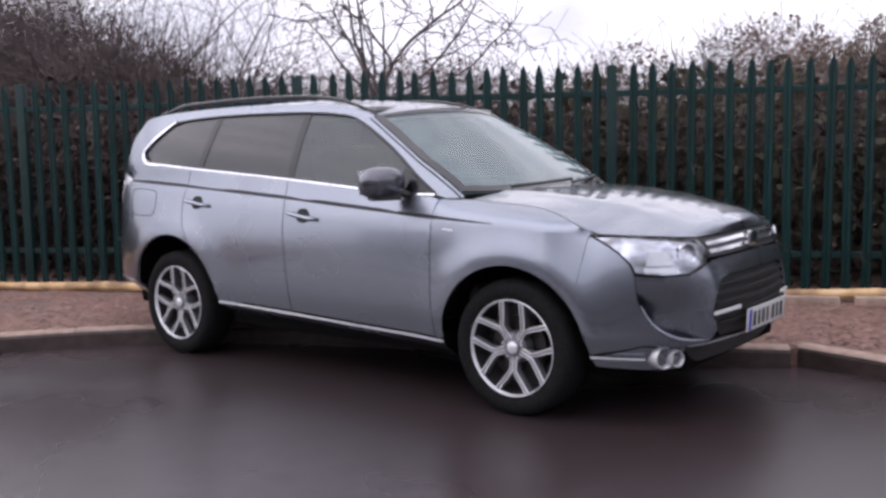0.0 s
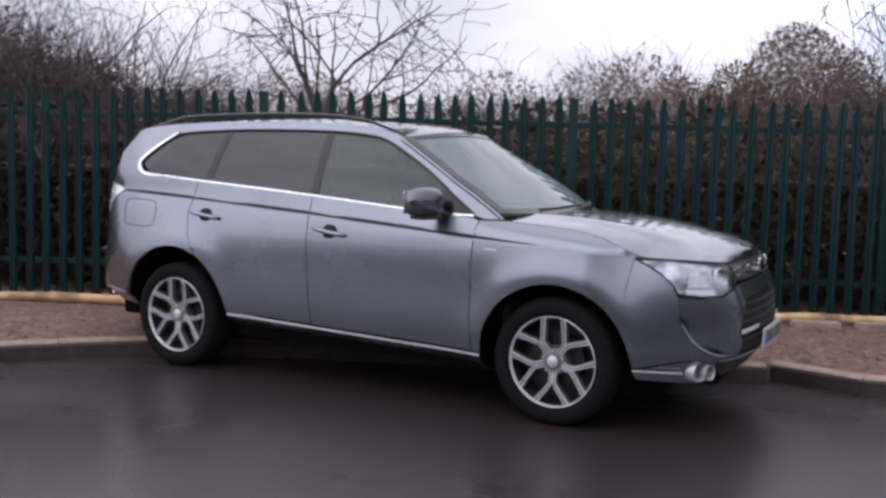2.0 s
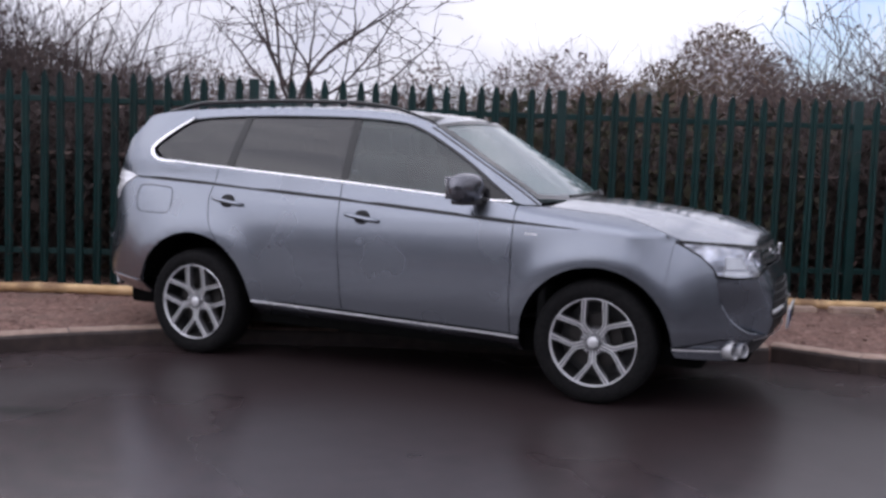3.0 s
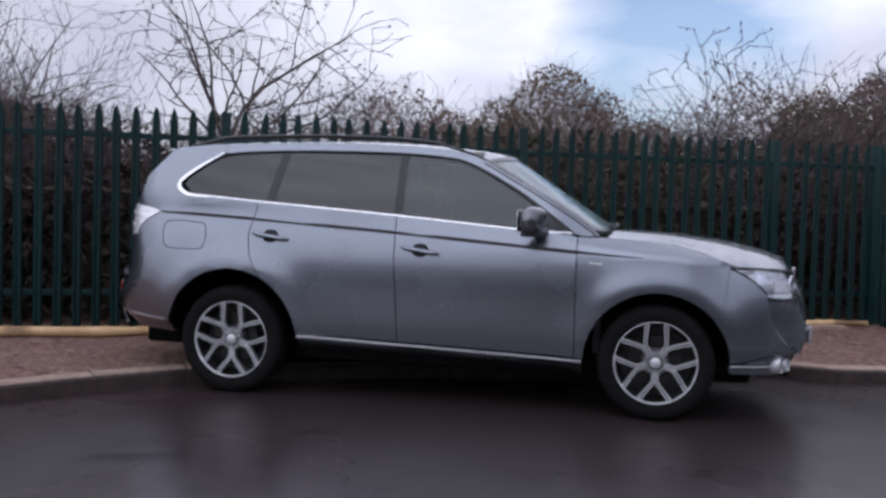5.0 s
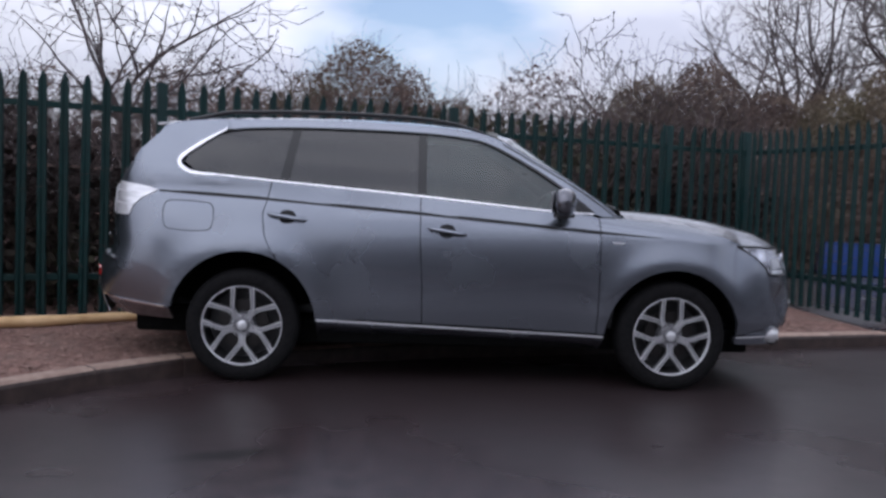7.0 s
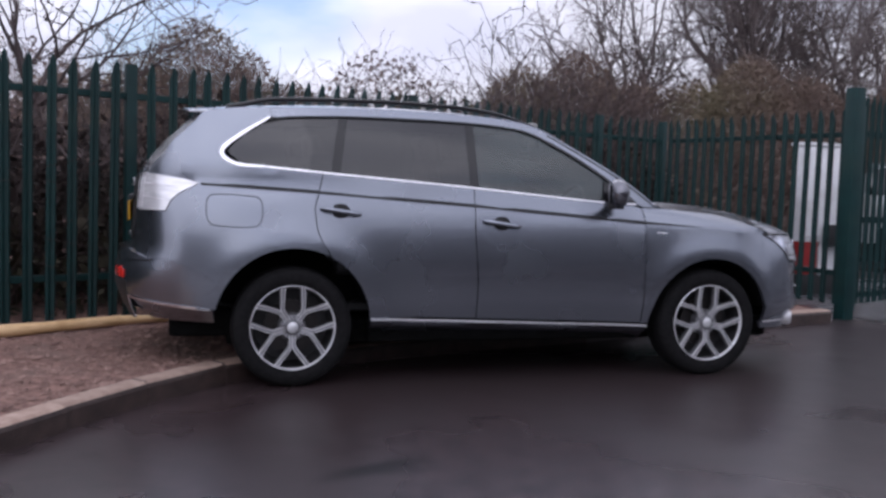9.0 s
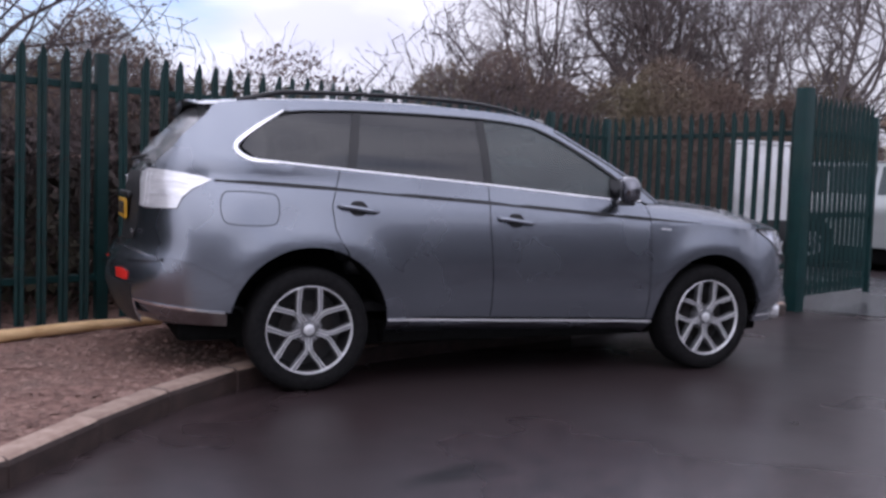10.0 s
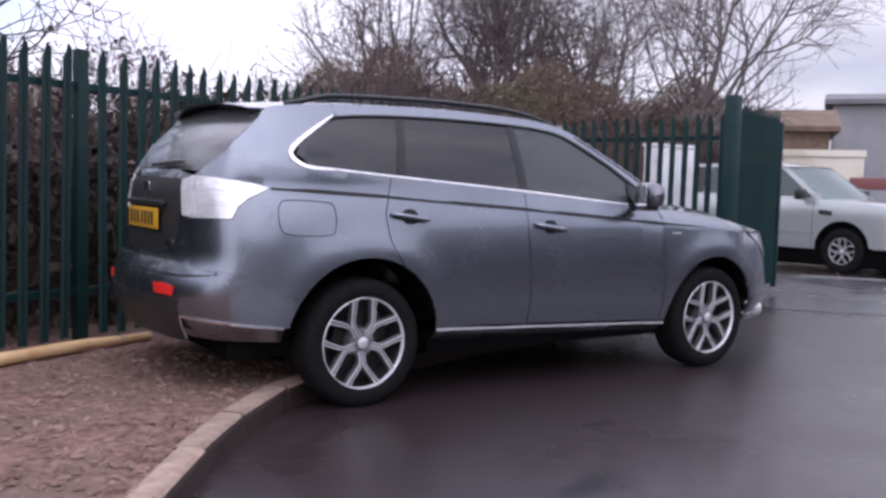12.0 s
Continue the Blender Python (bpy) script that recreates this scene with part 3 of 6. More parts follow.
def build_wheel(parent, name="wheel", k=1.0):
    """A road wheel standing in the xz plane, its face to -y: tyre, rim, spokes, hub cap, disc; k: the rim's size."""
    w = new(name)
    w.parent = parent
    part("tyre", lathe([(0.238 * k, -0.095), (0.262 * k, -0.112), (0.295, -0.116), (0.322, -0.108), (0.338, -0.092), (0.345, -0.060), (0.347, 0.0), (0.345, 0.060),
                        (0.338, 0.092), (0.322, 0.108), (0.295, 0.116), (0.262 * k, 0.112), (0.238 * k, 0.095)], 64), RUBBER, w, "black rubber tyre")
    part("rim", lathe([(r * k, y) for r, y in ((0.243, -0.100), (0.245, -0.107), (0.242, -0.110), (0.2385, -0.106), (0.236, -0.088))], 64), ALLOY, w, "bright machined alloy rim")
    part("brake_disc", lathe([(0.05, -0.022), (0.155, -0.022), (0.155, -0.004), (0.05, -0.004)], 40), DISC, w)
    part("wheel_barrel", lathe([(r * k, y) for r, y in ((0.2365, -0.090), (0.226, -0.03), (0.212, 0.03), (0.0, 0.035))], 40), ALLOYDARK, w, "dark inner rim")

    cross = ((-1.25, 0.045), (-1.0, 0.009), (-0.86, 0.0), (-0.50, 0.0), (-0.36, 0.006), (0.36, 0.006), (0.50, 0.0), (0.86, 0.0), (1.0, 0.009), (1.25, 0.045))
    tone = (2, 0, 0, 1, 1, 1, 0, 0, 2)

    def bar(bm, path, width, y0):
        """One arm with a shallow groove between two machined edges."""
        rows = []
        for i, (x, z) in enumerate(path):
            a, b = path[max(i - 1, 0)], path[min(i + 1, len(path) - 1)]
            d = Vector((b[0] - a[0], b[1] - a[1])).normalized()
            rows.append([bm.verts.new((x - d.y * width[i] / 2 * s, y0[i] + o, z + d.x * width[i] / 2 * s)) for s, o in cross])
        for q, r in zip(rows, rows[1:]):
            for c in range(9):
                bm.faces.new((q[c], q[c + 1], r[c + 1], r[c])).material_index = tone[c]
        bm.faces.new(rows[0]), bm.faces.new(rows[-1][::-1])

    for n in range(5):
        a0 = radians(-90 + 72 * n)
        spoke_bm = bmesh.new()
        for s in (-1, 1):
            path = []
            for r, off in ((0.030, 0.0085), (0.080, 0.0085), (0.106, 0.0090), (0.118, 0.0120), (0.132, 0.0200), (0.160, 0.0420), (0.190, 0.0660), (0.221, 0.0900)):
                path.append((k * (r * math.cos(a0) - s * off * math.sin(a0)), k * (r * math.sin(a0) + s * off * math.cos(a0))))
            lift = 0.0006 * s
            bar(spoke_bm, path, [0.024, 0.022, 0.021, 0.022, 0.023, 0.023, 0.025, 0.029], [-0.080 + lift, -0.088 + lift, -0.092 + lift, -0.094 + lift, -0.095, -0.097, -0.100, -0.105])
        bmesh.ops.recalc_face_normals(spoke_bm, faces=spoke_bm.faces[:])
        spoke = part("spoke", spoke_bm, ALLOY, w, "machined forked spoke with a grey groove")
        spoke.data.materials.append(ALLOYMID)
        spoke.data.materials.append(ALLOYGREY)
    part("hub", lathe([(0.0, -0.092), (0.034, -0.092), (0.040, -0.084), (0.072, -0.078), (0.082, -0.05), (0.082, 0.0)], 40), ALLOYGREY, w, "dark grey hub")
    part("hub_cap", lathe([(0.0, -0.099), (0.024, -0.098), (0.031, -0.093), (0.033, -0.085)], 28), SATIN, w, "silver hub cap")
    for n in range(5):
        a = radians(-54 + 72 * n)
        part("wheel_nut", lathe([(0.0, -0.014), (0.008, -0.012), (0.009, 0.0)], 6), CHROME, w).location = (0.057 * math.cos(a), -0.078, 0.057 * math.sin(a))
    return w


def build_car():
    car = empty("parked_car", "grey metallic estate car with silver alloy wheels on wet tarmac", "car")

    def put(name, outline, mat, label="", step=0.05, thick=0.014, out=0.0, under=car):
        return both(name, mapped(outline, lambda u, v: skin(u, v, out), step, thick, towards_middle), mat, under, label)

    # front wing
    wing = [(0.857, 0.345)] + arch(0, 178.5, 33) + [(1.741, 0.903), (1.752, 0.921), (1.768, 0.927), (1.785, 0.930)] + \
           [(x, belt_at(x) - 0.003) for x in (1.76, 1.74, 1.70, 1.65, 1.6, 1.55, 1.5, 1.4, 1.3, 1.2, 1.1, 1.03)] + [(0.93, 1.074), (0.857, 1.072)]
    put("front_wing", wing, PAINT, "grey front wing", step=0.016)
    # doors
    fd = [(0.851, 0.352), (0.851, 1.070), (0.80, 1.086)] + [(u, low_at(u) - 0.004) for u in (0.7, 0.5, 0.3, 0.1, -0.1, -0.262)] + [(-0.262, 0.9), (-0.24, 0.62), (-0.235, 0.389), (0.3, 0.371)]
    rd = [(-0.241, 0.389), (-0.246, 0.62), (-0.268, 0.9), (-0.268, low_at(-0.268) - 0.004)] + [(u, low_at(u) - 0.004) for u in (-0.5, -0.75, -1.0, -1.172)] + \
         [(-1.195, 1.12), (-1.222, 1.03), (-1.205, 0.90), (-1.168, 0.822), (-1.143, 0.788)] + arch(1, 62, 4, 12) + [(-0.6, 0.401)]
    fdoors = put("front_door", fd, PAINT, "grey front door")
    rdoors = put("rear_door", rd, PAINT, "grey rear door")
    # rear quarter with the D-pillar
    JOIN = [tuple(p) for p in spline([(-1.733, 0.571), (-1.82, 0.64), (-1.95, 0.700), (-2.10, 0.733), (-2.25, 0.742), (-2.40, 0.738)], 4)]
    rq = [(-1.149, 0.788), (-1.174, 0.824), (-1.211, 0.90), (-1.228, 1.03), (-1.201, 1.12), (-1.178, low_at(-1.178) - 0.004)] + \
         [(u, low_at(u) - 0.004) for u in (-1.35, -1.52)] + [(-1.665, 1.268), (-1.742, 1.334), (-1.61, 1.462), (-1.47, 1.545)] + \
         [(-1.455, 1.548), (-1.47, 1.607)] + [q for q in reversed(CANT_LINE) if -1.91 < q[0] < -1.48] + [(-2.0, 1.442), (-2.18, 1.345), (-2.345, 1.255), (-2.42, 1.205), (-2.2, 1.197), (-2.03, 1.182), (-1.93, 1.171), (-1.875, 1.158), (-1.90, 1.138),
          (-1.985, 1.098), (-2.045, 1.052), (-2.075, 0.997), (-2.36, 0.992), (-2.40, 0.90), (-2.40, 0.78)] + [(u, v + 0.001) for u, v in reversed(JOIN)] + arch(1, 151.5, 63.5, 20)
    quarter = put("rear_quarter", rq, PAINT, "grey rear wing and pillar")
    for q, s in zip(quarter, (1, -1)):
        loop = [tuple(p) for p in spline([(-1.83, 1.02), (-1.815, 1.082), (-1.76, 1.098), (-1.60, 1.092), (-1.53, 1.075), (-1.518, 1.00), (-1.535, 0.935), (-1.60, 0.918), (-1.76, 0.922), (-1.815, 0.945)], 5, True)]
        flap = ribbon(loop + loop[:2], skin, 0.0055, 0.0012, 0.002)
        part("fuel_flap", flap if s > 0 else mirrored(flap), SEAM, q, "round-cornered fuel flap joint")
    # sill and its bright strip
    sill_edge = lambda u: 0.318 + 0.064 * (0.9 - u) / 1.785
    sill = [(0.90, 0.24), (0.902, 0.318), (0.3, 0.3395), (-0.3, 0.361), (-0.888, 0.382), (-0.885, 0.29), (-0.4, 0.265), (0.4, 0.245)]
    both("sill", mapped(sill, lambda u, v: skin(u, v, -1.1 * max(0.0, sill_edge(u) - v - 0.012)), 0.03, 0.014, towards_middle), PAINT, car, "grey sill turning under the car")
    both("sill_strip", ribbon([(0.9 - 1.785 * i / 24, 0.330 + 0.061 * i / 24) for i in range(25)], lambda u, v, o: skin(u, v, o - 0.35 * (v - 0.330 - 0.061 * (0.9 - u) / 1.785)), 0.013, 0.008, 0.009), SATIN, car, "bright sill strip")
    # shade under the shoulder crease, drawn as a dark ribbon below the belt line
    crease_line = [(-1.86 + 3.1 * i / 60, table(-1.86 + 3.1 * i / 60, CREASE) + 0.006) for i in range(61)]
    both("shoulder_shade", ribbon(crease_line, skin, lambda t: 0.022 * min(1, (1 - t) * 6 + 0.12), 0.003, 0.006), SEAM, car)
    # side frame above the windows: A-pillar and cantrail
    up = [(-1.468, 1.607)] + [p for p in CANT_LINE if p[0] >= -1.46]
    frame_line = up + [(0.93, 1.080), (0.88, 1.080)] + [(u + 0.012, v - 0.002) for u, v in reversed(WIN_TOP) if u > -1.45] + [(-1.453, 1.549)]
    put("cantrail", frame_line, PAINT, "grey roof side and windscreen pillar", step=0.06)
    # windows
    def pane(u0, u1, slant0=0.0, slant1=0.0, drop=0.0):
        lo, hi = min(u0, u1), max(u0, u1)
        us = np.linspace(u1, u0, 12)
        top = [(u + (slant1 if i == 0 else slant0 if i == 11 else 0), top_at(u + (slant1 if i == 0 else slant0 if i == 11 else 0)) - 0.004) for i, u in enumerate(us)]
        low = [(u, low_at(u) + 0.006) for u in us[::-1]]
        return top + low
    put("front_window", pane(-0.232, 0.800), PANE, "clear front side window", thick=0, out=-0.010, under=car)
    put("rear_window", pane(-1.075, -0.285, slant0=0.06), TINT, "dark privacy glass", thick=0, out=-0.010)
    qw = [(-1.13, low_at(-1.13) + 0.006), (-1.065, top_at(-1.065) - 0.004)] + [(u, v - 0.004) for u, v in reversed(WIN_TOP) if -1.69 < u < -1.08] + [(-1.712, 1.336), (-1.645, 1.284)] + [(u, low_at(u) + 0.006) for u in (-1.52, -1.35)]
    put("quarter_window", qw, TINT, "dark rear quarter glass", thick=0, out=-0.010)
    put("pillar_cover", [(-0.285, low_at(-0.285) + 0.004), (-0.285, top_at(-0.285) - 0.002), (-0.232, top_at(-0.232) - 0.002), (-0.232, low_at(-0.232) + 0.004)], GLOSSBLACK, "gloss black centre pillar", out=-0.006, thick=0.01)
    put("rear_pillar_cover", [(-1.13, low_at(-1.13) + 0.004), (-1.066, top_at(-1.066) - 0.002), (-1.016, top_at(-1.016) - 0.002), (-1.075, low_at(-1.075) + 0.004)], GLOSSBLACK, "gloss black rear pillar", out=-0.006, thick=0.01)
    put("mirror_sail", [(0.575, low_at(0.575) + 0.006), (0.60, 1.235), (0.66, 1.208), (0.812, 1.102)], GLOSSBLACK, "black corner behind the mirror", out=0.004, thick=0.01)
    both("window_surround", ribbon([p for p in WIN_TOP if p[0] > -1.5], skin, 0.010, 0.003), SEAM, car)
    both("screen_trim", ribbon([(u - 0.006, v - 0.013) for u, v in CANT_LINE if u > 0.2][:-1], skin, 0.009, 0.003), TRIM, car, "black windscreen edge trim")
    slope = [p for p in WIN_TOP if p[0] > 0.0]
    both("pillar_trim", ribbon([(u + 0.003 * min(1, 4 * (u - slope[0][0])), v + 0.004 * min(1, 4 * (u - slope[0][0]))) for u, v in slope], skin, lambda t: 0.007 + 0.007 * min(1, 3 * t), 0.004), TRIM, car, "black window frame along the pillar")
    chrome_line = [p for p in WIN_LOW]
    both("belt_chrome", ribbon(chrome_line[:-5], skin, 0.011, 0.006), CHROME, car, "chrome window moulding")
    hook = [tuple(p) for p in spline([(-1.47, 1.547), (-1.60, 1.466), (-1.72, 1.378), (-1.745, 1.335), (-1.72, 1.298), (-1.65, 1.268), (-1.52, 1.258)], 6)]
    both("chrome_hook", ribbon(hook, skin, lambda t: 0.010 + 0.017 * math.sin(math.pi * min(1, t * 1.02)) ** 0.8, 0.008), CHROME, car, "broad chrome hook round the quarter glass")
    # handles
    for doors, u0, z0, slope in ((fdoors, -0.10, 0.962, -0.055), (rdoors, -1.075, 1.018, -0.055)):
        for d, s in zip(doors, (1, -1)):
            # A flat black patch stands in for the shade inside the handle recess.
            cup = mapped([tuple(p) for p in spline([(u0 - 0.055, z0), (u0 - 0.035, z0 + 0.034), (u0, z0 + 0.042), (u0 + 0.035, z0 + 0.034), (u0 + 0.055, z0), (u0 + 0.035, z0 - 0.032), (u0, z0 - 0.040), (u0 - 0.035, z0 - 0.032)], 4, True)],
                         lambda u, v: skin(u, v, 0.0022), 0.03, 0, towards_middle)
            part("handle_cup_shade", cup if s > 0 else mirrored(cup), SEAM, d, "flat dark patch for the shade in the handle recess")
            line = [skin(u0 + t * 0.115, z0 + slope * t * 0.3, 0.012 + 0.020 * (1 - t ** 4)) for t in np.linspace(-1, 1, 13)]
            h = tube(line, [0.009] + [0.0165] * 11 + [0.009], 10, 0.85)
            part("handle", h if s > 0 else mirrored(h), PAINT, d, "grey pull handle")
    # bonnet
    NOSE = [(1.79, 0.929), (2.09, 0.921), (2.28, 0.911), (2.42, 0.903), (2.92, 0.906)]
    edge = [skin(x, belt_at(x) - 0.001) for x in np.linspace(1.03, 1.76, 16)] + [skin(u, table(u, NOSE), -0.001) for u in np.linspace(1.79, FRONT_U, 26)]
    mid_x = [table(i / 41, [(0, 1.115), (0.38, 1.86), (0.6, 2.08), (1.0, float(edge[-1][0]))]) for i in range(42)]
    hood_mid = [(1.1, 1.118), (1.3, 1.112), (1.5, 1.098), (1.7, 1.077), (1.85, 1.052), (2.0, 1.016), (2.1, 0.982), (2.18, 0.940), (2.23, 0.906)]
    bm = bmesh.new()
    rows = []
    for i, e in enumerate(edge):
        mz = max(table(mid_x[i], hood_mid), 0.906)
        row = []
        for j in range(15):
            t = j / 14
            x = e[0] + (mid_x[i] - e[0]) * t
            y = e[1] * (1 - t)
            z = e[2] + (mz - e[2]) * (1 - (1 - t) ** 2.3)
            z += 0.010 * math.exp(-((abs(y) - 0.47) / 0.05) ** 2) * smooth((2.1 - x) / 0.3) * smooth(t * 5)
            row.append((x, y, z))
        rows.append(row)
    grid = [[bm.verts.new(p) for p in r] + [bm.verts.new((p[0], -p[1], p[2])) for p in r[-2::-1]] for r in rows]
    for a, b in zip(grid, grid[1:]):
        for k in range(len(a) - 1):
            bm.faces.new((a[k], a[k + 1], b[k + 1], b[k]))
    bmesh.ops.remove_doubles(bm, verts=bm.verts[:], dist=0.0005)
    outward(bm)
    part("bonnet", bm, PAINT, car, "grey bonnet with raised ridges", sharp=60)
    # cowl and wipers
    bm = bmesh.new()
    rows = [[bm.verts.new((x - 0.18 * (y / 0.72) ** 2, y, z)) for y in np.linspace(-0.72, 0.72, 15)] for x, z in ((1.17, 1.095), (1.09, 1.085), (1.01, 1.100))]
    for a, b in zip(rows, rows[1:]):
        for k in range(14):
            bm.faces.new((a[k], a[k + 1], b[k + 1], b[k]))
    part("cowl", bm, TRIM, car, "black scuttle panel")
    # windscreen
    a_line = [(0.955, 1.112), (0.84, 1.191), (0.7, 1.279), (0.56, 1.358), (0.43, 1.435), (0.33, 1.490), (0.26, 1.525)]
    def screen(n_out):
        rows = []
        for i in range(19):
            t = i / 18
            u = table(t, [(k / 6, p[0]) for k, p in enumerate(a_line)])
            v = table(t, [(k / 6, p[1]) for k, p in enumerate(a_line)])
            e = skin(u, v, -0.004)
            m = np.array((1.085 - 0.722 * t, 0.0, 1.100 + 0.483 * t + 0.008 * math.sin(math.pi * t)))
            row = []
            for j in range(13):
                s = j / 12
                p = e + (m - e) * s
                p[0] = e[0] + (m[0] - e[0]) * (1 - (1 - s) ** 2)
                p[2] = e[2] + (m[2] - e[2]) * (1 - (1 - s) ** 2)
                row.append(p + np.array((0.5, 0, 0.85)) * n_out)
            rows.append(row)
        return rows
    rows = screen(0.0)
    bm = bmesh.new()
    grid = [[bm.verts.new(p) for p in r] + [bm.verts.new((p[0], -p[1], p[2])) for p in r[-2::-1]] for r in rows]
    for a, b in zip(grid, grid[1:]):
        for k in range(len(a) - 1):
            bm.faces.new((a[k], a[k + 1], b[k + 1], b[k]))
    outward(bm)
    part("windscreen", bm, SCREEN, car, "sloping windscreen", sharp=80)
    band = bmesh.new()
    for lo, hi in ((0, 1), (17, 18)):
        g = [[band.verts.new(p + np.array((0.002, 0, 0.004))) for p in r] + [band.verts.new((p[0] + 0.002, -p[1], p[2] + 0.004)) for p in r[-2::-1]] for r in (rows[lo], rows[hi])]
        for k in range(len(g[0]) - 1):
            band.faces.new((g[0][k], g[0][k + 1], g[1][k + 1], g[1][k]))
    for s in (1, -1):
        g = [[band.verts.new((r[j][0] + 0.002, s * r[j][1], r[j][2] + 0.004)) for j in (0, 1)] for r in rows[1:18]]
        for a, b in zip(g, g[1:]):
            band.faces.new((a[0], a[1], b[1], b[0]))
    part("screen_border", band, GLOSSBLACK, car)
    for y0, reach in ((-0.42, 0.62), (0.16, 0.5)):
        line = [(1.095 - 0.26 * (y0 + reach * t) ** 2 - 0.02 * t, y0 + reach * t, 1.128 + 0.02 * t) for t in np.linspace(0, 1, 8)]
        part("wiper", tube(line, 0.010, 6), TRIM, car, "black wiper blade")
    # roof
    bm = bmesh.new()
    grid = []
    for i in range(31):
        u = 0.262 - (1.875 + 0.262) * i / 30
        e = skin(u, table(u, CANT) - 0.002)
        f = smooth((u + 0.2) / 0.46)
        mx = u + 0.118 * f - 0.03 * smooth((-1.6 - u) / 0.27)
        mz = table(u, [(-1.95, 1.600), (-1.7, 1.632), (-1.2, 1.662), (-0.6, 1.672), (-0.2, 1.656), (0.1, 1.621), (0.26, 1.586)])
        half = []
        for j in range(13):
            t = j / 12
            k = 1 - (1 - t) ** 2.1
            half.append((e[0] + (mx - e[0]) * t ** 0.8, e[1] * (1 - t), e[2] + (mz - e[2]) * k))
        grid.append([bm.verts.new(p) for p in half] + [bm.verts.new((p[0], -p[1], p[2])) for p in half[-2::-1]])
    for a, b in zip(grid, grid[1:]):
        for k in range(len(a) - 1):
            bm.faces.new((a[k], a[k + 1], b[k + 1], b[k]))
    outward(bm)
    part("roof", bm, PAINT, car, "grey roof panel", sharp=60)
    rail = []
    for t in np.linspace(0, 1, 25):
        u = -1.72 + 2.03 * t
        p = skin(u, table(u, CANT) - 0.003)
        rail.append((p[0], p[1] + 0.045, p[2] + 0.012 + 0.036 * smooth(min(1, 7 * t)) * smooth(min(1, 3.2 * (1 - t)))))
    both("roof_rail", tube(rail, [0.018 - 0.011 * smooth((i - 17) / 7) for i in range(25)], 10, 0.9), GLOSSBLACK, car, "black roof rail")
    # spoiler
    bm = bmesh.new()
    rows = []
    for x, z, w in ((-1.80, 1.617, 0.665), (-1.88, 1.614, 0.665), (-1.965, 1.606, 0.645), (-1.962, 1.598, 0.64), (-1.88, 1.594, 0.64), (-1.80, 1.592, 0.65)):
        rows.append([bm.verts.new((x + 0.06 * (abs(y) / 0.66) ** 3, y, z - 0.048 * (abs(y) / 0.66) ** 2.6)) for y in np.linspace(-w, w, 17)])
    for a, b in zip(rows, rows[1:] + rows[:1]):
        for k in range(16):
            bm.faces.new((a[k], a[k + 1], b[k + 1], b[k]))
    bm.faces.new([r[0] for r in rows]), bm.faces.new([r[-1] for r in rows][::-1])
    bmesh.ops.recalc_face_normals(bm, faces=bm.faces[:])
    part("roof_spoiler", bm, PAINT, car, "grey roof spoiler")
    # rear screen, tailgate, rear bumper
    side_line = [(-2.40, 1.232), (-2.34, 1.262), (-2.175, 1.352), (-1.995, 1.449), (-1.93, 1.498), (-1.89, 1.530)]
    mid_z = [1.248, 1.285, 1.375, 1.475, 1.54, 1.588]
    bm = bmesh.new()
    grid = []
    for i in range(21):
        t = 5 * i / 20
        e = skin(table(t, [(k, p[0]) for k, p in enumerate(side_line)]), table(t, [(k, p[1]) for k, p in enumerate(side_line)]), -0.004)
        m = skin(REAR_U, table(t, list(enumerate(mid_z))), -0.004)
        half = [(e[0] + (m[0] - e[0]) * (1 - (1 - q) ** 2), e[1] * (1 - q), e[2] + (m[2] - e[2]) * (1 - (1 - q) ** 2)) for q in np.linspace(0, 1, 11)]
        grid.append([bm.verts.new(p) for p in half] + [bm.verts.new((p[0], -p[1], p[2])) for p in half[-2::-1]])
    for a, b in zip(grid, grid[1:]):
        for k in range(len(a) - 1):
            bm.faces.new((a[k], a[k + 1], b[k + 1], b[k]))
    outward(bm)
    part("rear_screen", bm, REARGLASS, car, "grey rear screen with reflected sky put in as a pale coat", sharp=80)
    put("tailgate", [(REAR_U, 0.715), (-2.402, 0.745), (-2.402, 0.90), (-2.37, 0.985), (-2.46, 1.0), (-2.52, 1.19), (-2.44, 1.212), (-2.62, 1.238), (REAR_U, 1.243)], PAINT, "grey tailgate")
    put("tailgate_garnish", [(REAR_U, 0.80), (-2.60, 0.81), (-2.50, 0.90), (-2.49, 1.16), (-2.55, 1.19), (REAR_U, 1.20)], TRIM, "dark tailgate centre panel", out=0.004, thick=0.006)
    tail = [(-1.872, 1.157), (-1.93, 1.174), (-2.03, 1.187), (-2.2, 1.201), (-2.42, 1.209), (-2.515, 1.186), (-2.47, 1.005), (-2.36, 0.996), (-2.078, 1.001), (-2.048, 1.056), (-1.985, 1.103), (-1.90, 1.142)]
    for t, s in zip(put("tail_lamp", tail, CLEARTAIL, "clear white tail lamp", out=0.006, thick=0.02), (1, -1)):
        for line in ([(-2.345, 1.185), (-2.335, 1.10), (-2.345, 1.012)], [(-2.40, 1.185), (-2.39, 1.10), (-2.40, 1.012)], [(-2.10, 1.062), (-2.2, 1.070), (-2.33, 1.073)], [(-2.0, 1.13), (-2.15, 1.143), (-2.33, 1.150)]):
            rib = ribbon([tuple(p) for p in spline(line, 4)], skin, 0.007, 0.0085, 0.003)
            part("lens_rib", rib if s > 0 else mirrored(rib), SATIN, t)
    bumper = [(u, v - 0.001) for u, v in JOIN] + [(-2.43, 0.731), (REAR_U, 0.711), (REAR_U, 0.50), (-2.5, 0.50), (-2.34, 0.50), (-2.2, 0.492), (-1.80, 0.452)] + arch(1, 168, 152.5, 4)
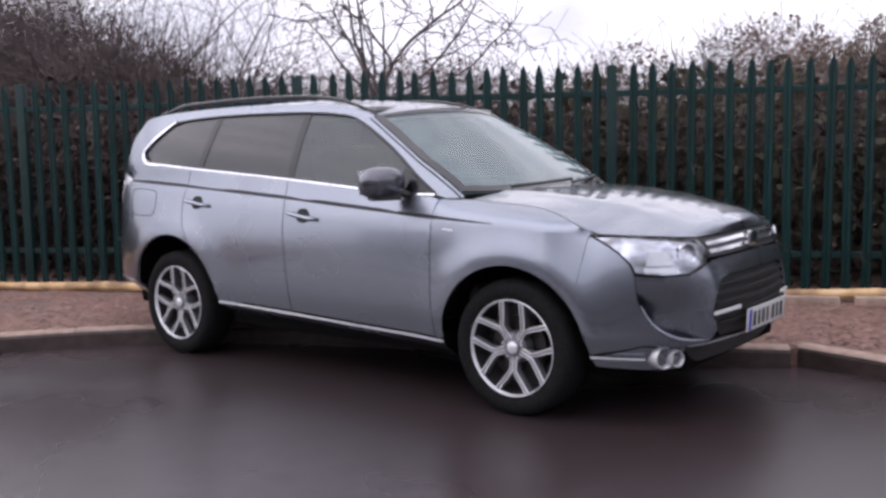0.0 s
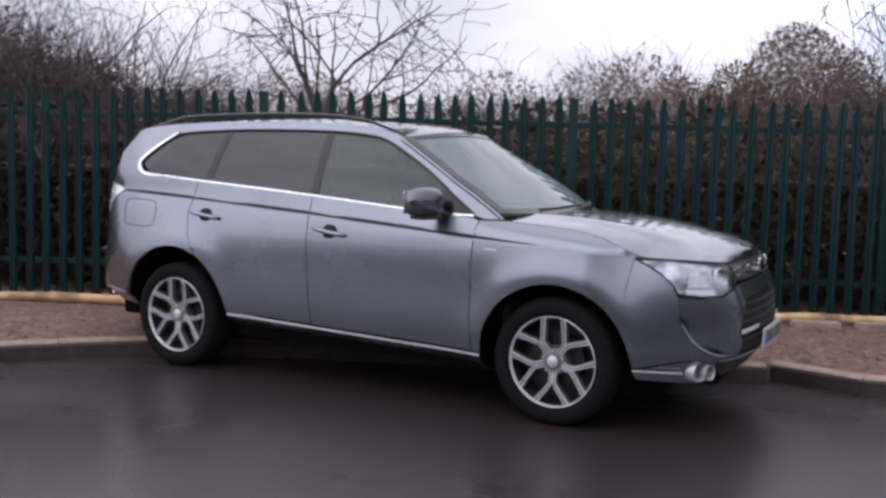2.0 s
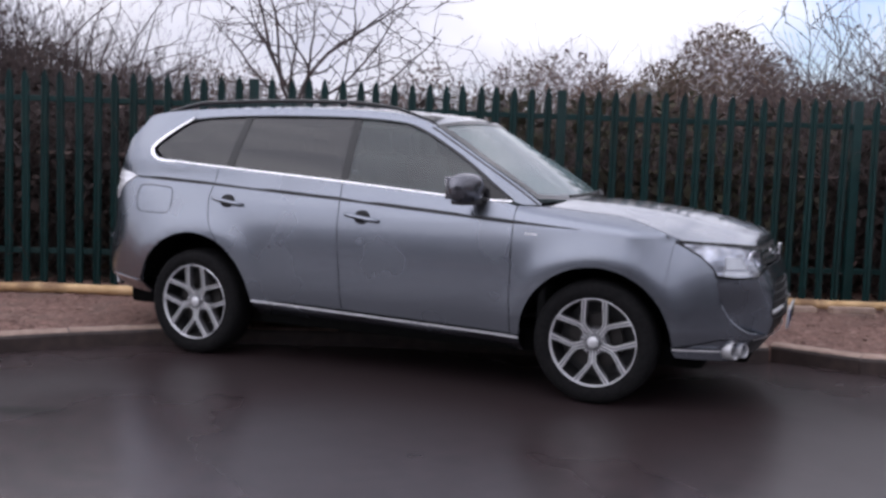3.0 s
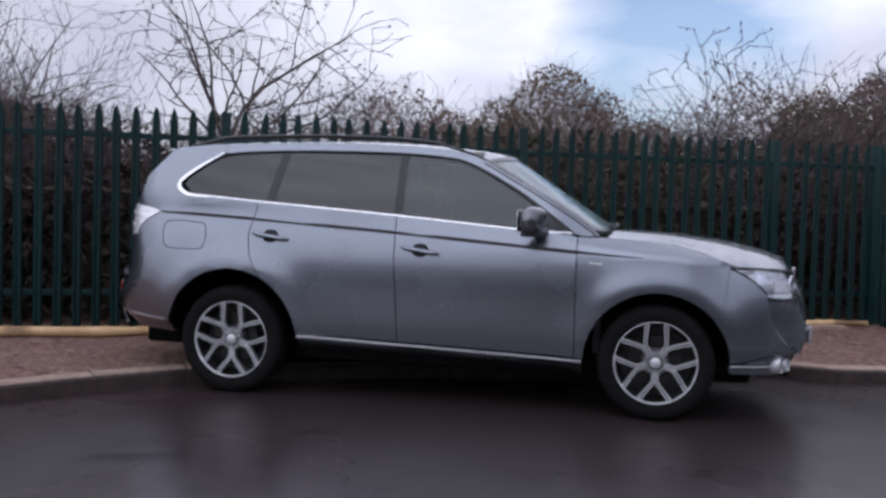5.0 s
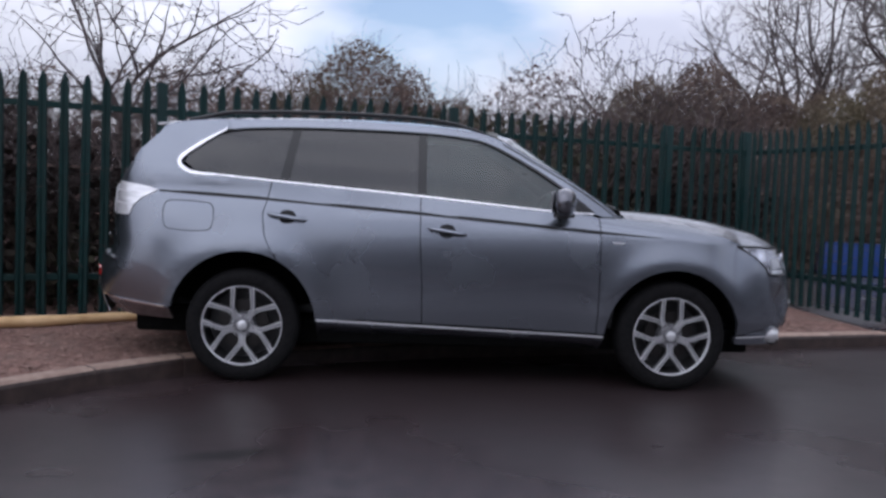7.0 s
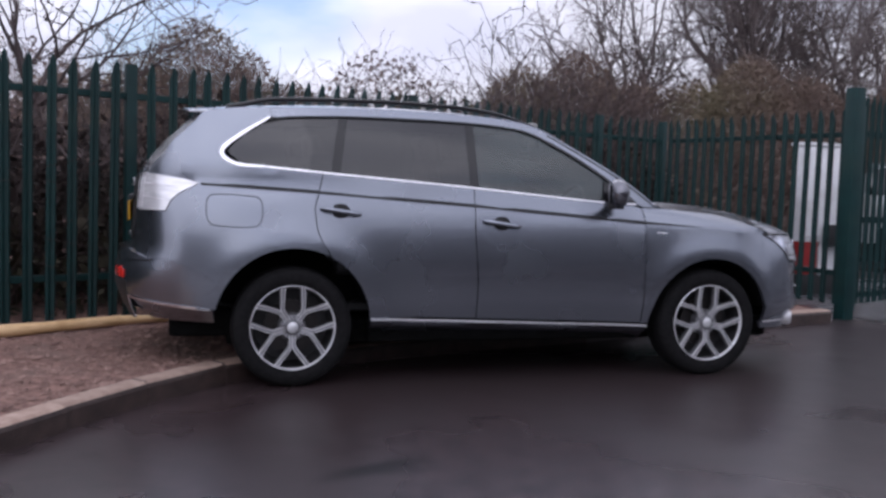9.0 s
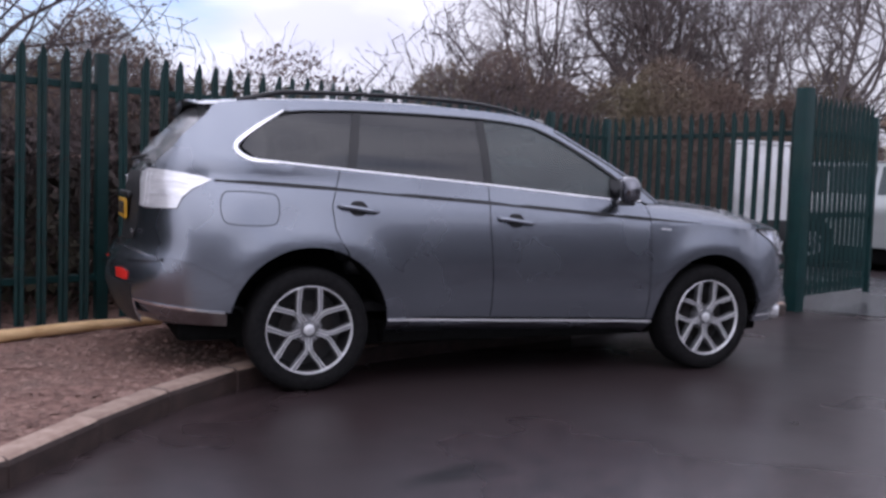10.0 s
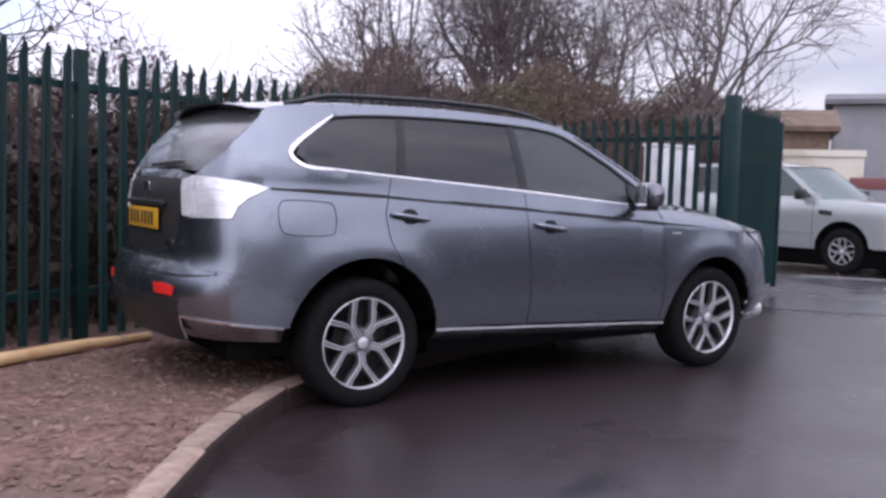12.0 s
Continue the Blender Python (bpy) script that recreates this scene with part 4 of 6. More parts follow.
    put("rear_bumper", bumper, PAINT, "grey rear bumper", thick=0.02)
    skirt_line = [(-1.79, 0.440), (-2.2, 0.480), (-2.34, 0.488), (REAR_U, 0.488), (REAR_U, 0.385), (-2.4, 0.385), (-2.0, 0.372), (-1.785, 0.365)]
    both("rear_skirt", mapped(skirt_line, lambda u, v: skin(u, v, -0.014 - 0.75 * max(0.0, 0.455 - v)), 0.03, 0.02, towards_middle), PAINT, car, "grey lower rear skirt tucked under")
    put("rear_valance", [(-2.37, 0.37), (-2.36, 0.585), (-2.42, 0.592), (-2.66, 0.590), (REAR_U, 0.585), (REAR_U, 0.37)], TRIM, "black rear valance", out=0.003, thick=0.006)
    both("bumper_ledge", ribbon([(-2.16 + (REAR_U + 2.16) * i / 16, 0.728 + 0.012 * smooth(i / 8)) for i in range(17)], skin, lambda t: 0.012 + 0.05 * min(1, 3 * t), 0.022, 0.026), PAINT, car, "grey bumper ledge under the tailgate")
    both("strip_end", ribbon([(-2.352, 0.505), (-2.358, 0.44), (-2.35, 0.385)], skin, 0.012, 0.009), CHROME, car, "bright end of the bumper strip")
    both("bumper_strip", ribbon([(-1.80 - 0.55 * i / 12, 0.450 + 0.052 * i / 12) for i in range(13)], skin, 0.014, 0.008), CHROME, car, "bright lower bumper strip")
    put("rear_reflector", [(-2.395, 0.604), (-2.385, 0.650), (-2.46, 0.664), (-2.56, 0.660), (-2.55, 0.608)], REDLENS, "red rear reflector", out=0.006, thick=0.012)
    # front bumper, lamps and grille
    head = [(1.752, 0.922), (1.90, 0.921), (2.09, 0.912), (2.28, 0.902), (2.42, 0.892), (2.445, 0.845), (2.385, 0.785), (2.27, 0.742), (2.13, 0.738), (1.99, 0.750), (1.965, 0.79), (1.90, 0.845), (1.82, 0.890)]
    put("headlamp_bowl", head, LAMPBOWL, "bright lamp housing", out=-0.014, thick=0.0)
    lamps = put("headlamp", head, LENS, "clear slanted headlamp", out=0.003, thick=0.0)
    put("lamp_lid", [(1.80, 0.918), (1.9, 0.916), (2.1, 0.908), (2.3, 0.898), (2.50, 0.890), (2.7, 0.89), (FRONT_U, 0.892), (FRONT_U, 0.906), (2.42, 0.903), (2.28, 0.911), (2.09, 0.921), (1.78, 0.929)], SEAM, "", out=-0.012, thick=0.01)
    for ob, lamp in zip(put("projector", [(2.045, 0.784), (2.050, 0.848), (2.17, 0.846), (2.195, 0.784)], SATIN, "square silver projector", out=-0.008, thick=0.004), lamps):
        ob.parent = lamp
    for ob, lamp in zip(put("lamp_bar", [(2.035, 0.750), (2.03, 0.774), (2.20, 0.774), (2.205, 0.750)], ALLOY, "bright bar under the projector", out=-0.006, thick=0.004), lamps):
        ob.parent = lamp
    for lamp, s in zip(lamps, (1, -1)):
        for u, z, r, m in ((2.285, 0.828, 0.050, LAMPBOWL),):
            c = skin(u, z, -0.02)
            f = skin(u, z, 0.0)
            d = (Vector(f) - Vector(c)).normalized()
            bm = lathe([(0.0, 0.012), (r * 0.5, 0.006), (r * 0.85, -0.008), (r, -0.016), (r * 1.06, -0.006)], 20)
            bmesh.ops.transform(bm, matrix=Matrix.Translation(c) @ d.to_track_quat("-Y", "Z").to_matrix().to_4x4(), verts=bm.verts[:])
            part("lamp_unit", bm if s > 0 else mirrored(bm), m, lamp)
        rim = ribbon(head + head[:1], skin, 0.010, 0.004)
        part("lamp_rim", rim if s > 0 else mirrored(rim), SEAM, lamp)
    fold = [tuple(p) for p in spline([(1.983, 0.741), (1.995, 0.65), (2.02, 0.575), (2.08, 0.495), (2.20, 0.438), (2.385, 0.419)], 6)]

    def hollow(u, v):
        deep = (0.008 + 0.085 * smooth((0.735 - v) / 0.22)) * smooth((2.42 - u) / 0.22)
        return skin(u, v, -deep)
    fb = [(1.744, 0.902), (1.757, 0.916), (1.818, 0.886), (1.898, 0.841), (1.960, 0.787)] + fold + [(2.40, 0.412), (2.2, 0.402), (2.03, 0.416), (1.9, 0.385), (1.75, 0.355)] + arch(0, 3, 32.7, 6)
    bumper = put("front_bumper", fb, PAINT, "grey front bumper", thick=0.02, step=0.03)
    ff = [(1.987, 0.738), (2.13, 0.729), (2.27, 0.733), (2.395, 0.778), (2.455, 0.792), (2.6, 0.800), (FRONT_U, 0.806), (FRONT_U, 0.725),
          (2.56, 0.722), (2.47, 0.70), (2.415, 0.62), (2.385, 0.545), (2.43, 0.470), (2.40, 0.422)] + [(u + 0.003, v + 0.001) for u, v in fold[:0:-1]]
    crest = [(u + 0.006, v + 0.004) for u, v in fold if v < 0.60]
    both("bumper_crest", tube([tuple(skin(u, v, -0.004)) for u, v in crest], [0.004 + 0.007 * math.sin(3.14 * i / (len(crest) - 1)) for i in range(len(crest))], 8), PAINT, car, "raised crest under the bumper hollow")
    both("bumper_hollow", mapped(ff, hollow, 0.03, 0.01, towards_middle), PAINT, car, "hollow bumper corner")
    put("lower_grille", [(FRONT_U, 0.718), (2.565, 0.715), (2.478, 0.692), (2.425, 0.62), (2.397, 0.548), (2.44, 0.47), (2.5, 0.43), (FRONT_U, 0.42)], TRIM, "black lower grille", out=-0.02, thick=0.0)
    for z in (0.50, 0.545, 0.59, 0.635, 0.68):
        both("grille_bar", ribbon([(2.43 + (FRONT_U - 2.43) * i / 10, z) for i in range(11)], skin, 0.018, -0.006, 0.012), TRIM, car)
    both("grille_chrome", ribbon([(2.39, 0.548), (2.45, 0.552), (2.55, 0.556), (2.62, 0.558)], skin, 0.018, 0.008), ALLOY, car, "chrome lower grille bar")
    put("upper_grille", [(2.425, 0.806), (2.455, 0.850), (2.435, 0.893), (FRONT_U, 0.899), (FRONT_U, 0.815), (2.6, 0.808)], TRIM, "black upper grille", out=-0.012, thick=0.0)
    for z in (0.832, 0.868):
        both("grille_blade", ribbon([(2.46 + (FRONT_U - 0.02 - 2.46) * i / 8, z + 0.012 * i / 8) for i in range(9)], skin, 0.020, -0.003, 0.012), CHROME, car, "chrome grille blade")
    put("front_skirt", [(1.757, 0.340), (1.9, 0.372), (2.03, 0.405), (2.2, 0.392), (2.26, 0.394), (2.26, 0.285), (1.95, 0.29), (1.78, 0.296)], PAINT, "grey lower front skirt", out=-0.014, thick=0.03)
    put("front_chin", [(2.265, 0.395), (2.40, 0.402), (2.5, 0.415), (FRONT_U, 0.405), (FRONT_U, 0.300), (2.265, 0.300)], TRIM, "black plastic chin under the bumper", out=-0.020, thick=0.03)
    both("chin_strip", ribbon([(2.27 + (FRONT_U - 2.27) * i / 10, 0.404 + 0.004 * min(1, i / 4)) for i in range(11)], skin, 0.010, -0.002), SATIN, car, "bright edge over the chin")
    both("skirt_strip", ribbon([(1.765 + 0.27 * i / 8, 0.345) for i in range(9)], skin, 0.010, 0.008), ALLOY, car)
    for s in (1, -1):
        for du, dz, r in ((2.116, 0.351, 0.053), (2.207, 0.344, 0.040)):
            c = Vector(skin(du, dz, -0.045))
            d = Vector((0.90, -0.43, 0.0))
            m = Matrix.Translation(c - d * 0.004) @ d.to_track_quat("-Y", "Z").to_matrix().to_4x4()
            bm = lathe([(r * 0.80, -0.012), (r * 0.84, -0.056), (r * 0.94, -0.060), (r * 1.03, -0.050), (r * 1.05, -0.02), (r * 1.05, 0.06)], 28)
            bmesh.ops.transform(bm, matrix=m, verts=bm.verts[:])
            lamp = part("fog_lamp", bm if s > 0 else mirrored(bm), SATIN, car, "round silver fog lamp")
            bm = lathe([(0.0, -0.044), (r * 0.45, -0.040), (r * 0.83, -0.030)], 24)
            bmesh.ops.transform(bm, matrix=m, verts=bm.verts[:])
            part("fog_lens", bm if s > 0 else mirrored(bm), ALLOYGREY, lamp, "grey lamp glass")
    # number plates with plain bars
    def plate(x, z, tilt, mat, way):
        p = part("number_plate", rounded_box((0.012, 0.52, 0.111), 0.004, 2), mat, car, "number plate with dark bars")
        p.location, p.rotation_euler = (x, 0, z), (0, radians(tilt), 0)
        for i, y in enumerate((-0.19, -0.13, -0.07, -0.01, 0.07, 0.13, 0.19)):
            b = part("plate_bar", rounded_box((0.004, 0.026 if i % 2 else 0.034, 0.072), 0.001, 1), INK, p)
            b.location = (way * 0.0065, y + 0.01, 0)
        if way > 0:
            b = part("plate_band", rounded_box((0.003, 0.035, 0.105), 0.001, 1), BLUEBAND, p)
            b.location = (way * 0.006, -0.238, 0)
    plate(2.302, 0.485, 3, PLATEW, 1)
    tail = lambda z, out: float(skin(REAR_U, z)[0]) - out
    plate(tail(0.975, 0.012), 0.975, 0, PLATEY, -1)
    part("tailgate_handle", rounded_box((0.03, 0.62, 0.030), 0.01, 2, (tail(1.058, 0.004), 0, 1.058)), TRIM, car, "black tailgate grip")
    part("rear_badge", rounded_box((0.01, 0.10, 0.05), 0.004, 2, (tail(1.145, 0.006), 0, 1.145)), CHROME, car)
    part("model_badge", rounded_box((0.006, 0.14, 0.022), 0.002, 2, (tail(0.86, -0.012), -0.40, 0.86)), CHROME, car)
    part("front_badge", rounded_box((0.02, 0.11, 0.07), 0.008, 2, (2.222, 0, 0.865)), CHROME, car)
    line = [(-2.200 + 0.035 * t, 0.02 - 0.42 * t, 1.262 + 0.016 * t) for t in np.linspace(0, 1, 6)]
    part("rear_wiper", tube(line, 0.011, 6), TRIM, car, "black rear wiper")
    # door mirrors
    for s in (1, -1):
        bm = bmesh.new()
        bmesh.ops.create_uvsphere(bm, u_segments=24, v_segments=16, radius=1.0)
        for v in bm.verts:
            x, y, z = v.co
            k = lambda a, p: math.copysign(abs(a) ** p, a)
            v.co = (k(x, 0.8) * 0.066 - 0.02 * y, k(y, 0.78) * 0.138, k(z, 0.8) * 0.086)
            if v.co.x < -0.050:
                v.co.x = -0.050
        bmesh.ops.transform(bm, matrix=Matrix.Translation((0.605, -0.982, 1.163)) @ Euler((0, 0, radians(-26))).to_matrix().to_4x4(), verts=bm.verts[:])
        mir = part("door_mirror", bm if s > 0 else mirrored(bm), MIRRORGREY, car, "dark grey door mirror")
        bm = tube([(0.66, -0.80, 1.095), (0.645, -0.86, 1.098), (0.62, -0.92, 1.115)], [0.035, 0.03, 0.03], 10, 0.6)
        part("mirror_stalk", bm if s > 0 else mirrored(bm), TRIM, mir, "black mirror foot")
        bm = rounded_box((0.004, 0.21, 0.125), 0.001, 1, (0.5575, -0.959, 1.163), (0, 0, -26))
        part("mirror_glass", bm if s > 0 else mirrored(bm), CHROME, mir)
        bm = rounded_box((0.10, 0.16, 0.03), 0.012, 2, (0.605, -0.962, 1.085), (0, 0, -26))
        part("mirror_base", bm if s > 0 else mirrored(bm), TRIM, mir)
    # small bright bar on each wing, standing in for a soft reflection
    bm = ribbon([(0.93, 0.925), (1.0, 0.921)], skin, 0.009, 0.003)
    both("wing_glint", bm, SATIN, car)
    # underside, arch liners and floor
    part("underbody", rounded_box((3.6, 1.36, 0.14), 0.03, 2, (0.1, 0, 0.29)), ARCHBLACK, car, "black underside")
    part("middle_floor", rounded_box((1.76, 1.54, 0.12), 0.02, 2, (0.0, 0, 0.30)), ARCHBLACK, car)
    part("nose_floor", rounded_box((0.36, 1.2, 0.12), 0.02, 2, (1.95, 0, 0.33)), ARCHBLACK, car)
    part("tail_floor", rounded_box((0.36, 1.36, 0.16), 0.03, 2, (-1.84, 0, 0.35)), ARCHBLACK, car)
    for hx, hz, hr in HUBS:
        bm = lathe([(hr + 0.004, -0.885), (hr + 0.006, -0.80), (hr + 0.01, -0.55), (0.0, -0.55)], 40, (14, 166))
        bmesh.ops.translate(bm, verts=bm.verts[:], vec=(hx, 0, hz))
        both("arch_liner", bm, ARCHBLACK, car, "black wheel-arch liner")
    part("bulkhead", rounded_box((0.05, 1.40, 0.72), 0.01, 1, (0.98, 0, 0.72)), CABIN, car)
    # engine-bay and boot blocks close the body from inside
    part("cabin_floor", rounded_box((2.9, 1.06, 0.06), 0.01, 1, (-0.5, 0, 0.42)), CABIN, car)
    for s in (1, -1):
        part("door_lining", rounded_box((1.6, 0.05, 0.72), 0.02, 2, (-0.02, -0.80 * s, 0.74)), CABIN, car)
    part("roof_lining", rounded_box((1.95, 1.16, 0.03), 0.012, 2, (-0.75, 0, 1.575)), HEADLINING, car)
    # seats
    def seat(x, y, w, rake=12):
        st = part("seat", rounded_box((0.52, w, 0.16), 0.05, 3, (x, y, 0.70)), SEATCLOTH, car, "dark seat")
        part("backrest", rounded_box((0.14, w, 0.66), 0.055, 3, (x - 0.30, y, 1.03), (0, -rake, 0)), SEATCLOTH, st)
        if w < 0.8:
            part("headrest", rounded_box((0.10, 0.27, 0.18), 0.045, 3, (x - 0.395, y, 1.43), (0, -rake, 0)), SEATCLOTH, st)
        else:
            for yy in (-0.42, 0.42):
                part("headrest", rounded_box((0.10, 0.25, 0.16), 0.045, 3, (x - 0.39, yy, 1.38), (0, -rake, 0)), SEATCLOTH, st)
    seat(0.12, -0.37, 0.50), seat(0.12, 0.37, 0.50), seat(-0.80, 0.0, 1.24)
    part("dashboard", rounded_box((0.42, 1.40, 0.26), 0.08, 4, (0.80, 0, 0.96)), CABIN, car, "dark dashboard")
    ring = [(0.0, 0.185 * math.cos(a), 0.185 * math.sin(a)) for a in np.linspace(0, 2 * math.pi, 33)]
    bm = tube(ring, 0.015, 8)
    bmesh.ops.transform(bm, matrix=Matrix.Translation((0.52, -0.37, 1.03)) @ Euler((0, radians(24), 0)).to_matrix().to_4x4(), verts=bm.verts[:])
    part("steering_wheel", bm, TRIM, car, "black steering wheel")
    part("inner_mirror", rounded_box((0.03, 0.22, 0.06), 0.015, 2, (0.42, 0, 1.49)), TRIM, car)
    # wheels: the near pair on the tarmac, the far pair on the raised bed
    w = build_wheel(car)
    w.matrix_basis = pose(1.335, -0.765, 0.345)
    copy_thing(w, pose(-1.335, -0.765, 0.345))
    copy_thing(w, pose(1.335, 0.765, 0.445, 0, 0, 180))
    copy_thing(w, pose(-1.335, 0.765, 0.445, 0, 0, 180))
    return car


build_car()


# ---- ground, kerb and bed ----
def solid(name, verts, faces, material, parent=None, smooth_on=False):
    me = bpy.data.meshes.new(name)
    me.from_pydata([tuple(map(float, v)) for v in verts], [], faces)
    me.materials.append(material)
    if smooth_on:
        me.polygons.foreach_set("use_smooth", [True] * len(me.polygons))
    me.update()
    ob = new(name, me)
    ob.parent = parent
    return ob


rng = random.Random(4)
bm = bmesh.new()
bmesh.ops.create_grid(bm, x_segments=60, y_segments=60, size=400)
for v in bm.verts:
    v.co.x, v.co.y = math.copysign((abs(v.co.x) / 400) ** 2.2 * 400, v.co.x), math.copysign((abs(v.co.y) / 400) ** 2.2 * 400, v.co.y)
tagged(part("ground", bm, TARMAC, None), "dark wet tarmac yard with faint patches", "tarmac", kind="structure")

KERB = [tuple(p) for p in spline([(-9.5, -11.0), (-6.6, -7.2), (-4.6, -4.55), (-3.45, -3.02), (-2.73, -2.05), (-2.33, -1.45), (-1.93, -0.97), (-1.64, -0.70), (-1.1, -0.34), (-0.2, 0.05),
                                  (1.2, 0.46), (1.9, 0.80), (2.25, 0.97), (2.7, 0.90), (3.25, 1.02), (3.62, 1.12)], 10)]


def along(path, gap):
    """Places at even steps along a path in the plane: x, y, heading."""
    p = [np.array(q[:2]) for q in path]
    out, left = [], 0.0
    for a, b in zip(p, p[1:]):
        d = b - a
        n = np.hypot(*d)
        if n < 1e-6:
            continue
        s = left
        while s < n:
            q = a + d * s / n
            out.append((q[0], q[1], math.atan2(d[1], d[0])))
            s += gap
        left = s - n
    return out


CORNER, GATE = (3.72, 4.19), (4.18, 1.41)
inner = [(x - 0.10 * math.sin(h), y + 0.10 * math.cos(h)) for x, y, h in along(KERB, 0.25)]
bed_line = inner + [(3.85, 1.45), (CORNER[0] + 0.05, CORNER[1] + 0.3), (6.5, 14.0), (9.0, 60.0), (-80.0, 60.0), (-80.0, -11.0)]
bm = bmesh.new()
top = [bm.verts.new((x, y, 0.105)) for x, y in bed_line]
bm.faces.new(top)
for axis, lo, hi, step in ((0, -6.0, 5.0, 0.3), (1, -5.0, 5.0, 0.3)):
    k = lo
    while k < hi:
        co, no = [0, 0, 0], [0, 0, 0]
        co[axis], no[axis] = k, 1
        bmesh.ops.bisect_plane(bm, geom=bm.verts[:] + bm.edges[:] + bm.faces[:], plane_co=co, plane_no=no, dist=1e-4)
        k += step
rim = [e for e in bm.edges if e.is_boundary]
for v in bm.verts:
    if not v.is_boundary:
        v.co.z += 0.022 * noise.noise(Vector((v.co.x * 1.3, v.co.y * 1.3, 0))) + 0.012 * noise.noise(Vector((v.co.x * 4, v.co.y * 4, 3)))
skirt = [g for g in bmesh.ops.extrude_edge_only(bm, edges=rim)["geom"] if isinstance(g, bmesh.types.BMVert)]
for v in skirt:
    v.co.z = -0.05
bmesh.ops.triangulate(bm, faces=[f for f in bm.faces if len(f.verts) > 4])
bmesh.ops.recalc_face_normals(bm, faces=bm.faces[:])
bed = tagged(part("planting_bed", bm, SOIL, None), "raised bed of brown bark mulch behind the kerb", "bed", kind="structure")

# bark chips lying on the bed
verts, faces = [], []
edge_xy = np.array([q[:2] for q in KERB])
for k in range(9000):
    x = rng.uniform(-5.2, 3.4)
    near = edge_xy[int(np.argmin(abs(edge_xy[:, 0] - x)))]
    fence_y = 0.495 * x + 2.3
    y = near[1] + 0.14 + (fence_y - near[1] - 0.14) * rng.random() ** 1.2
    if y > fence_y or (-2.2 < x < 1.9 and y > 1.2 and rng.random() < 0.6):
        continue
    s, a, tilt = rng.uniform(0.008, 0.026), rng.uniform(0, 6.28), rng.uniform(-0.4, 0.4)
    c, sn = math.cos(a), math.sin(a)
    z = 0.105 + 0.022 * noise.noise(Vector((x * 1.3, y * 1.3, 0))) + 0.012 * noise.noise(Vector((x * 4, y * 4, 3))) + 0.003
    b = len(verts)
    for px, py, pz in ((-s, -s * 0.4, 0), (s, -s * 0.5, s * tilt), (s * 0.8, s * 0.45, s * tilt + 0.004), (-s * 0.9, s * 0.4, 0.003), (0, 0, s * 0.45)):
        verts.append((x + c * px - sn * py, y + sn * px + c * py, z + pz))
    faces += [(b, b + 1, b + 4), (b + 1, b + 2, b + 4), (b + 2, b + 3, b + 4), (b + 3, b, b + 4)]
tagged(solid("bark_chips", verts, faces, CHIP), "scattered brown bark chips and dead leaves", "bark chips", kind="stuff")

kerb = empty("kerb", "weathered tan concrete kerb stones round the bed", "kerb", kind="structure")


def kerb_mesh(length):
    bm = bmesh.new()
    prof = [(0.0, -0.06), (0.0, 0.088), (0.008, 0.108), (0.026, 0.120), (0.115, 0.123), (0.125, 0.117), (0.125, -0.06)]
    rows = [[bm.verts.new((x, -y, z)) for y, z in prof] for x in (-length / 2, -length / 2 + 0.003, length / 2 - 0.003, length / 2)]
    for i, r in enumerate(rows):
        if i in (0, 3):
            for v in r:
                v.co.z -= 0.0012
                v.co.y = -0.0625 + (v.co.y + 0.0625) * 0.985
    for a, b in zip(rows, rows[1:]):
        for k in range(len(prof)):
            bm.faces.new((a[k], a[(k + 1) % len(prof)], b[(k + 1) % len(prof)], b[k]))
    bm.faces.new(rows[0]), bm.faces.new(rows[-1][::-1])
    bmesh.ops.recalc_face_normals(bm, faces=bm.faces[:])
    for v in bm.verts:
        v.co.y = -v.co.y
    bmesh.ops.reverse_faces(bm, faces=bm.faces[:])
    me = bpy.data.meshes.new("kerb_stone")
    bm.to_mesh(me)
    bm.free()
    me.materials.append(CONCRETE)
    me.materials.append(KERBDARK)
    # Faces towards the tarmac and stone ends take the darker, shade-toned concrete.
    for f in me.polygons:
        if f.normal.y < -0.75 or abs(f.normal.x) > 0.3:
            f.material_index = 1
    return me


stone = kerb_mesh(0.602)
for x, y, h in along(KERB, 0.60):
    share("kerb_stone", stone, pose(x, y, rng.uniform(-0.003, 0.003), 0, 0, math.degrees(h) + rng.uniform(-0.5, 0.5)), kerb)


def fence_y(x, off=0.0):
    return 0.495 * x + 2.352 + off * 1.116


# peeled round timbers lying along the foot of the fence
for x0, x1, lab in ((-9.8, -5.1, ""), (-5.05, -1.93, ""), (1.0, 3.56, "")):
    n = 14
    pts = [(x0 + (x1 - x0) * i / n, fence_y(x0 + (x1 - x0) * i / n, -0.35), (0.165 if x0 > 0 else 0.145) + 0.006 * math.sin(i * 1.1 + x0)) for i in range(n + 1)]
    rad = [0.028 + 0.014 * min(1, 3 * i / n, 3 * (n - i) / n) + 0.003 * math.sin(i * 2.3) for i in range(n + 1)]
    log = tube(pts, rad, 12)
    tagged(part("timber_rail", log, TIMBER, None), "yellow-brown peeled timber pole lying along the fence foot", "timber pole", "timber poles by the fence")
for x in (1.25, 1.72, 2.18, 2.66, 3.12):
    b = part("edging_block", rounded_box((0.40, 0.10, 0.10), 0.012, 2), CONCRETE, None)
    b.matrix_basis = pose(x, fence_y(x, -0.46), 0.112, 0, 0, 26.3)
    tagged(b, "pale concrete edging block on the bed", "block", "edging blocks by the fence")

